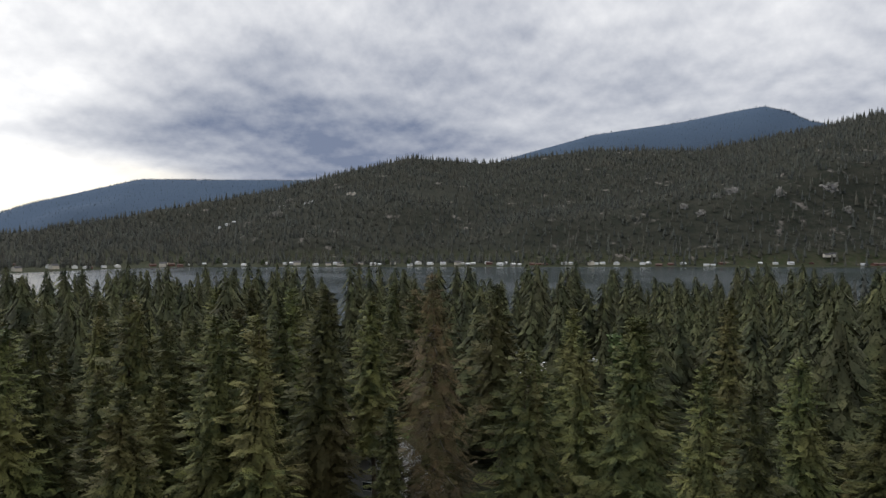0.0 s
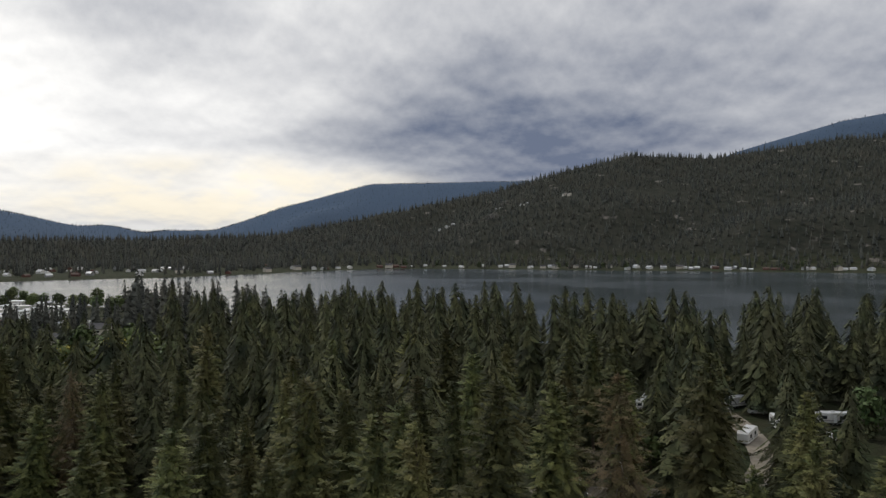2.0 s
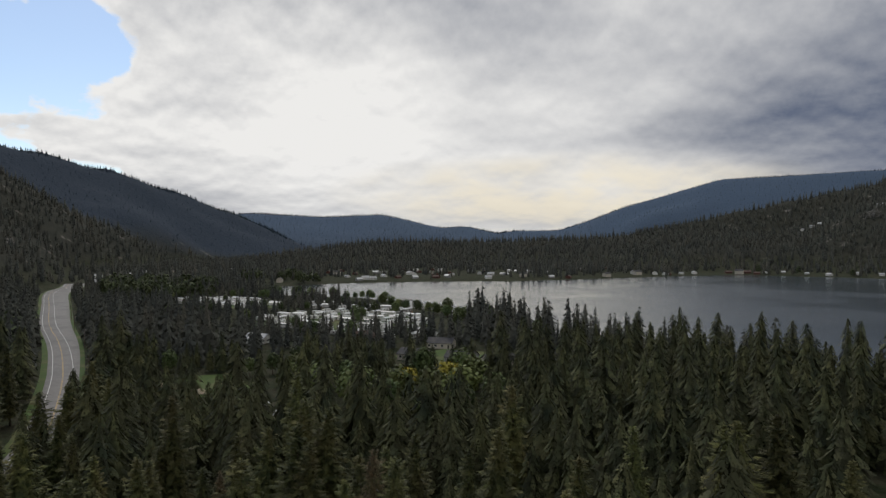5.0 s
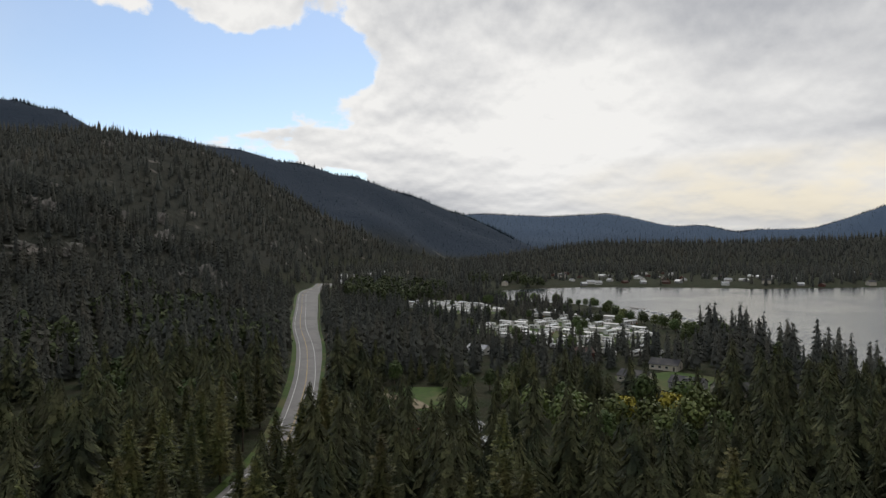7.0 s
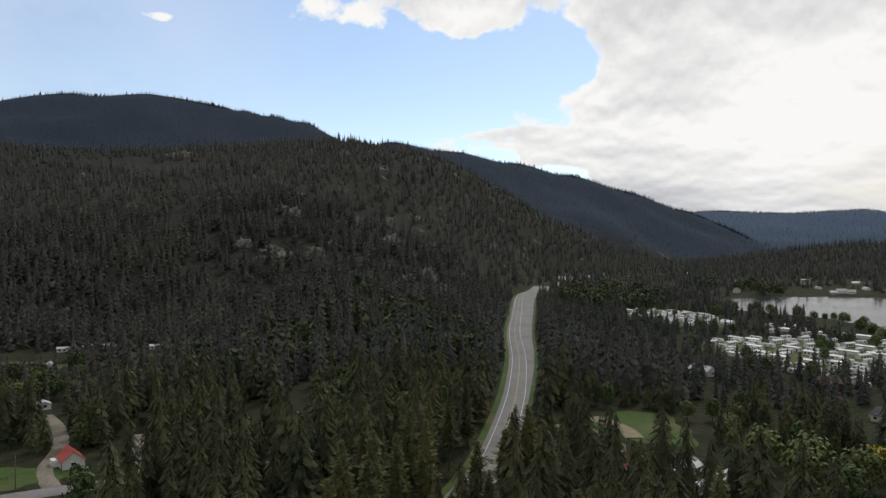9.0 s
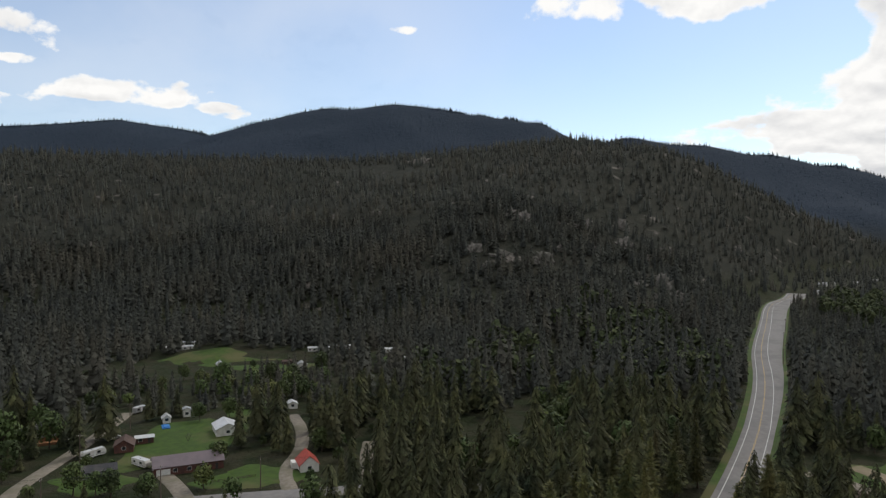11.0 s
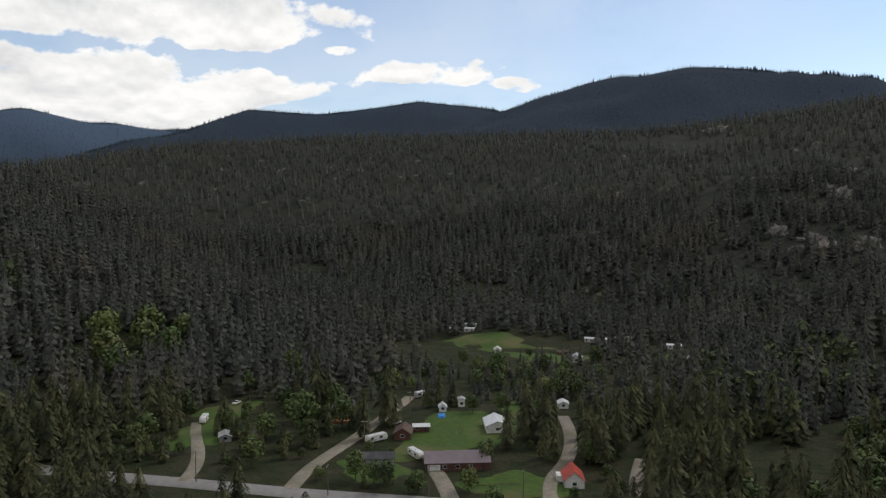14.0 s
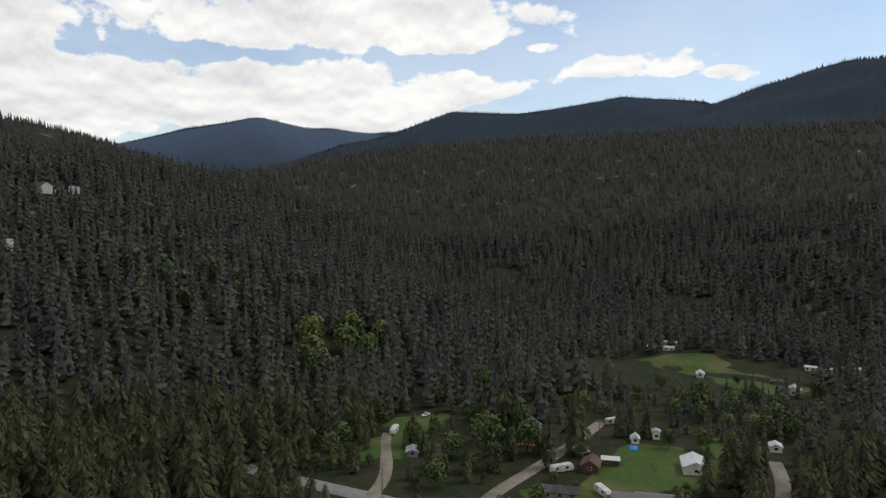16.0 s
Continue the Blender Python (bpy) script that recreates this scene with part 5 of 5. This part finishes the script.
for k, (hx, hy, hh) in enumerate(house_spots):
    if in_lake(np.array([hx]), np.array([hy]))[0] < 9:
        continue
    z = float(land(np.array([hx]), np.array([hy]))[0])
    kind = kinds[int(g_shore.choice([0, 0, 0, 1, 2, 2, 3]))]
    s = 1.25 if hy > 1900 else g_shore.uniform(0.75, 1.15)
    made = copy_thing(kind, Matrix.Identity(4))
    made.matrix_basis = pose(hx, hy, z, 0, 0, hh) @ Matrix.Diagonal((s, s, s, 1))
for kind, (hx, hy) in zip(kinds, ((0, 1452), (30, 1450), (62, 1449), (95, 1450))):
    z = float(land(np.array([float(hx)]), np.array([float(hy)]))[0])
    kind.matrix_basis = pose(hx, hy, z, 0, 0, 4)
HOUSE_SPOTS = [(s[0], s[1]) for s in house_spots]


def dock(x, y, heading, length):
    ob = new("dock")
    ob.matrix_basis = pose(x, y, LAKE_LEVEL, 0, 0, heading)
    tagged(ob, "pale wooden boat dock standing in the lake", "dock", "docks on the lake")
    part("deck", boxed((0, length, -1.0, 1.0, 0.45, 0.6)), POLE_WOOD, ob)
    for i in range(int(length / 12) + 1):
        for sy in (-0.9, 0.9):
            part("pile", boxed((i * 11.4, i * 11.4 + 0.2, sy - 0.1, sy + 0.1, -2.5, 0.9)), POLE_WOOD, ob)


for k in range(3, len(bank) - 2, 9):
    hx, hy = bank[k]
    if hx < 1150:
        dock(hx, hy + (4 if hy > 1100 else 0), 270 if hy > 1100 else 0, 16)
for hx, hy, hh, ln in ((-560, 500, 75, 40), (-480, 470, 80, 36), (-545, 530, 165, 30), (-430, 452, 85, 24), (-300, 400, 70, 30)):
    dock(hx, hy, hh, ln)
boats = np.random.default_rng(8)
hull = [(-2.6, 0.0), (2.0, 0.0), (3.2, 0.8), (-2.6, 0.75)]
for k in range(9):
    hx, hy = -545 + k * 13, 512 - k * 3.5
    ob = new("motor_boat")
    ob.matrix_basis = pose(hx, hy + 16, LAKE_LEVEL, 0, 0, boats.uniform(50, 110))
    tagged(ob, "small white motor boat moored at a dock", "boat", "moored boats")
    part("hull", extruded(hull, -1.0, 1.0, 0.15), CAR_WHITE, ob)
    part("windscreen", extruded([(0.0, 0.75), (0.9, 0.75), (0.4, 1.25)], -0.8, 0.8), GLASS, ob)


def utility_pole(x, y, heading, h=10.5):
    ob = root("utility_pole", x, y, heading, "brown wooden utility pole with a crossarm", "utility pole", "poles along the roads")
    bm = bmesh.new()
    bmesh.ops.create_cone(bm, cap_ends=True, segments=8, radius1=0.2, radius2=0.13, depth=h + 0.6, matrix=pose(0, 0, h / 2 - 0.3))
    part("pole", bm, POLE_WOOD, ob)
    arm = part("crossarm", boxed((-0.06, 0.06, -1.2, 1.2, h - 0.9, h - 0.75)), POLE_WOOD, ob)
    for sy in (-1.1, -0.4, 0.4, 1.1):
        part("insulator", boxed((-0.05, 0.05, sy - 0.05, sy + 0.05, h - 0.75, h - 0.55)), TRIM, arm)
    return ob, h - 0.55


def wires(points, heights, offsets):
    """Sagging wires between neighbouring poles."""
    for off in offsets:
        cu = bpy.data.curves.new("overhead_wire", "CURVE")
        cu.dimensions, cu.bevel_depth, cu.bevel_resolution = "3D", 0.022, 0
        pts = []
        for (a, b), (ha, hb) in zip(zip(points[:-1], points[1:]), zip(heights[:-1], heights[1:])):
            d = np.array(b) - np.array(a)
            d = d / np.hypot(*d)
            o = np.array([-d[1], d[0]]) * off
            za, zb = (float(land(np.array([float(p[0])]), np.array([float(p[1])]))[0]) + hh for p, hh in ((a, ha), (b, hb)))
            for i in range(11):
                s = i / 10
                pts.append((a[0] + (b[0] - a[0]) * s + o[0], a[1] + (b[1] - a[1]) * s + o[1], za + (zb - za) * s - 4 * 0.7 * s * (1 - s)))
        sp = cu.splines.new("POLY")
        sp.points.add(len(pts) - 1)
        for p, c in zip(sp.points, pts):
            p.co = (*c, 1)
        cu.materials.append(WIRE)
        tagged(new("overhead_wire", cu), "thin black overhead power wire between poles", "wire", "overhead wires")


STREET_POLES = [(-120, -250), (-150, -200), (-172, -156), (-188, -112), (-204, -84), (-218, -58), (-228, -26), (-236, 20)]
HIGHWAY_POLES = [(-220, 92), (-230, 98), (-297, 120), (-329, 131), (-400, 152), (-480, 172), (-560, 195), (-650, 222)]
for pts in (STREET_POLES, HIGHWAY_POLES):
    hs = []
    for (px, py), nxt in zip(pts, pts[1:] + pts[-1:]):
        ang = math.degrees(math.atan2(pts[-1][1] - pts[0][1], pts[-1][0] - pts[0][0]))
        hs.append(utility_pole(px, py, ang)[1])
    wires(pts, hs, (-1.1, 0.4, 1.1))
for px, py in ((-227, -129), (-269, -138)):
    utility_pole(px, py, 20, 11.5)

# ---- leafy trees and shrubs ----


def leafy_kind(seed, h, r, label, mat, clumps=18, leaves=34, size=0.55, name="leafy_tree"):
    ob = new(name)
    child("trunk", mesh_from("trunk", *trunk(h * 0.75, 0.022 * h, seed=seed, bend=0.3), [BARK], smooth=True), ob)
    g = np.random.default_rng(seed)
    limbs = []
    for k in range(5):
        tv, tf = trunk(h * 0.42, 0.012 * h, sides=5, rings=3, seed=k)
        rot = np.array(Euler((0.7 + 0.2 * g.uniform(), 0, k * 1.3)).to_matrix())
        limbs.append((tv @ rot.T + [0, 0, h * (0.28 + 0.05 * k)], tf))
    child("limb_frame", mesh_from("limb_frame", *join(limbs), [BARK], smooth=True), ob)
    child("crown", mesh_from("crown", *leafy_crown(seed, h, r, clumps, leaves, size), [mat]), ob)
    return tagged(ob, label, "leafy tree", "leafy trees of the valley")


LEAVES_LIGHT = material("light_leaves", (0.118, 0.146, 0.042), (0.070, 0.098, 0.030), 0.7, 0.6, stain=(0.11, 0.12, 0.042), stain_scale=0.15, random_by="object", lift=0.3, spec=0.2)
LEAVES_YELLOW = material("yellow_leaves", (0.34, 0.29, 0.04), (0.24, 0.21, 0.03), 0.7, 0.6, spec=0.2)
LK = [leafy_kind(51, 10, 5.0, "round leafy tree with a dense mid-green crown", LEAVES), leafy_kind(52, 12, 5.0, "tall leafy tree with an uneven green crown", LEAVES, 22),
      leafy_kind(53, 9, 5.2, "broad willow-like tree with a pale green crown", LEAVES_LIGHT, 20), leafy_kind(54, 6, 3.2, "small bushy green tree", LEAVES, 14, 28, 0.45),
      leafy_kind(55, 5, 3.4, "bush with bright yellow leaves", LEAVES_YELLOW, 14, 30, 0.4)]
LEAVES_BELT = material("belt_leaves", (0.062, 0.078, 0.034), (0.042, 0.055, 0.026), 0.2, 0.7, stain=(0.07, 0.084, 0.038), stain_scale=0.03, random_by="island", lift=0.3, spec=0.1)
placed = []


def put_leafy(kind, px, py, s):
    z = float(land(np.array([float(px)]), np.array([float(py)]))[0])
    if kind in placed:
        ob = copy_thing(kind, Matrix.Identity(4))
    else:
        ob = kind
        placed.append(kind)
    ob.matrix_basis = pose(px, py, z, 0, 0, rng.uniform(0, 360)) @ Matrix.Diagonal((s, s, s * rng.uniform(0.9, 1.15), 1))


# by the street, the meadows, the highway's bend and the bungalows
for px, py, k, s in ((-226, -160, 0, 1.5), (-219, -150, 3, 1.5), (-233, -173, 0, 1.2), (-214, -168, 0, 1.1), (-212, -190, 1, 0.9), (-246, -182, 1, 0.9), (-288, -118, 0, 0.75), (-296, -108, 0, 0.8), (-215, -76, 2, 0.75), (-207, -62, 3, 1.1),
                     (-204, -90, 3, 1.0), (-200, -34, 0, 1.0), (-208, -18, 0, 0.9), (-215, -66, 3, 0.6), (-229, -118, 3, 0.5), (-345, -120, 1, 1.0), (-352, -140, 1, 1.1), (-360, -105, 1, 1.0), (-372, -92, 0, 1.0),
                     (-340, -95, 1, 1.1), (-330, -128, 0, 1.0), (-365, -150, 3, 1.0), (-405, -105, 1, 1.0), (-410, -150, 3, 0.8), (-265, 60, 0, 1.2), (-285, 75, 0, 1.1), (-300, 60, 0, 1.0), (-275, 40, 0, 1.0), (-310, 84, 2, 0.9),
                     (-250, 20, 0, 1.2), (-235, 5, 0, 1.2), (-205, 168, 2, 1.3), (-196, 178, 2, 1.4), (-186, 168, 2, 1.35), (-180, 182, 2, 1.4), (-174, 194, 2, 1.3), (-190, 196, 4, 1.7), (-168, 204, 2, 1.4), (-182, 210, 4, 1.8),
                     (-188, 224, 2, 1.4), (-175, 218, 2, 1.3), (-198, 212, 1, 1.1), (-172, 172, 1, 1.0), (-160, 186, 2, 1.2), (-156, 170, 3, 1.3), (-150, 200, 1, 1.1), (-164, 158, 3, 1.4), (-145, 180, 0, 1.0), (-190, 152, 3, 1.2),
                     (-240, 178, 2, 0.9), (-250, 186, 2, 0.9), (-232, 170, 2, 0.8), (-260, 182, 1, 0.8), (-225, 195, 1, 0.8), (-268, 200, 0, 0.9), (-282, 170, 0, 0.8),
                     (-290, 150, 1, 0.8), (-270, 128, 3, 1.0), (-262, 172, 0, 0.8), (25, 140, 2, 0.9), (32, 150, 0, 0.9), (28, 165, 3, 1.2), (45, 185, 0, 1.0), (0, 150, 3, 1.0), (-20, 140, 3, 1.0),
                     (-262, -194, 1, 1.1), (-280, -215, 1, 1.2), (-292, -232, 1, 1.2), (-310, -250, 0, 1.4), (-235, -300, 1, 1.7), (-262, -318, 2, 2.0), (-278, -336, 2, 2.0), (-250, -336, 2, 1.9), (-238, -316, 2, 1.8), (-270, -304, 1, 1.6), (-290, -320, 2, 1.7)):
    put_leafy(LK[k], px, py, s)
# along the lake shore and among the trailers
g_leaf = np.random.default_rng(77)


def thicket(x0, x1, y0, y1, count, kinds_of, small, large, margin):
    """Leafy trees and bushes between the lanes and houses of a patch."""
    done = []
    for _ in range(count * 40):
        px, py = g_leaf.uniform(x0, x1), g_leaf.uniform(y0, y1)
        at = np.array([px]), np.array([py])
        lanes = min(float(along(line, *at)[0][0]) for line in (STREET, LANE, DRIVE, HALL_DRIVE, SIDE_LANE, TRACK, HIGHWAY))
        if lanes < margin + 3 or any(math.hypot(px - a, py - b) < 4.5 for a, b in done) or any(math.hypot(px - a, py - b) < 9 for a, b in VILLAGE):
            continue
        if any(((px - c[1]) / c[3]) ** 2 + ((py - c[2]) / c[4]) ** 2 < 0.8 for c in LAWNS):
            continue
        put_leafy(LK[int(g_leaf.choice(kinds_of))], px, py, g_leaf.uniform(small, large))
        done.append((px, py))
        if len(done) == count:
            return


VILLAGE = [(o.location.x, o.location.y) for o in scene.objects if o.parent is None and -330 < o.location.x < -140 and -240 < o.location.y < 0
           and o.name.split(".")[0] not in ("conifer_tree", "leafy_tree", "overhead_wire", "utility_pole", "lane", "street")]
thicket(-262, -165, -236, -140, 34, (3, 0, 1, 3), 0.6, 1.15, 2.0)
thicket(-300, -196, -140, -20, 26, (3, 3, 0, 1), 0.45, 0.9, 2.0)
thicket(-375, -292, -185, -80, 34, (1, 0, 3, 2), 0.6, 1.0, 1.0)
thicket(-345, -255, 20, 84, 20, (0, 1, 0, 2), 0.9, 1.4, 5.0)
for px, py in smooth_line([(-700, 455), (-640, 486), (-552, 492), (-490, 452), (-407, 432), (-330, 415), (-285, 378), (-240, 360)], 13.0):
    put_leafy(LK[int(g_leaf.choice([0, 1, 2, 0]))], px + g_leaf.normal(0, 4), py - 9 + g_leaf.normal(0, 5), g_leaf.uniform(0.75, 1.15))
n_put = 0
while n_put < 62:
    px, py = g_leaf.uniform(-690, -300), g_leaf.uniform(255, 440)
    if min(math.hypot(px - tx, py - ty) for tx, ty in taken) > 6.2 and in_lake(np.array([px]), np.array([py]))[0] > 8:
        put_leafy(LK[int(g_leaf.choice([0, 1, 3, 0]))], px, py, g_leaf.uniform(0.6, 1.0))
        n_put += 1
# leafy belts seen from afar
lt = [(v / 10.0, f) for v, f in (leafy_crown(90 + k, 10, 4.6, 9, 9, 1.1) for k in range(3))]
bx, by = [], []
for cx, cy, rx, ry, n in ((-470, 95, 110, 40, 60), (-560, 60, 90, 40, 40), (-720, 330, 120, 40, 70), (-880, 400, 120, 50, 70), (-420, -10, 70, 40, 36), (-250, -325, 40, 30, 14), (-180, -420, 60, 40, 20), (-950, 620, 80, 60, 40), (0, 1435, 700, 12, 40)):
    a, q = g_leaf.uniform(0, 6.283, n), np.sqrt(g_leaf.uniform(0, 1, n))
    bx.append(cx + rx * q * np.cos(a))
    by.append(cy + ry * q * np.sin(a))
bx, by = np.concatenate(bx), np.concatenate(by)
m = free(bx, by)
bx, by = bx[m], by[m]
v, f = plant(lt, bx, by, g_leaf.uniform(11, 19, len(bx)), leveled(bx, by), 0.9, seed=3)
stuff("leafy_belt", v, f, LEAVES_BELT, "lighter green leafy trees along the valley floor", "trees")
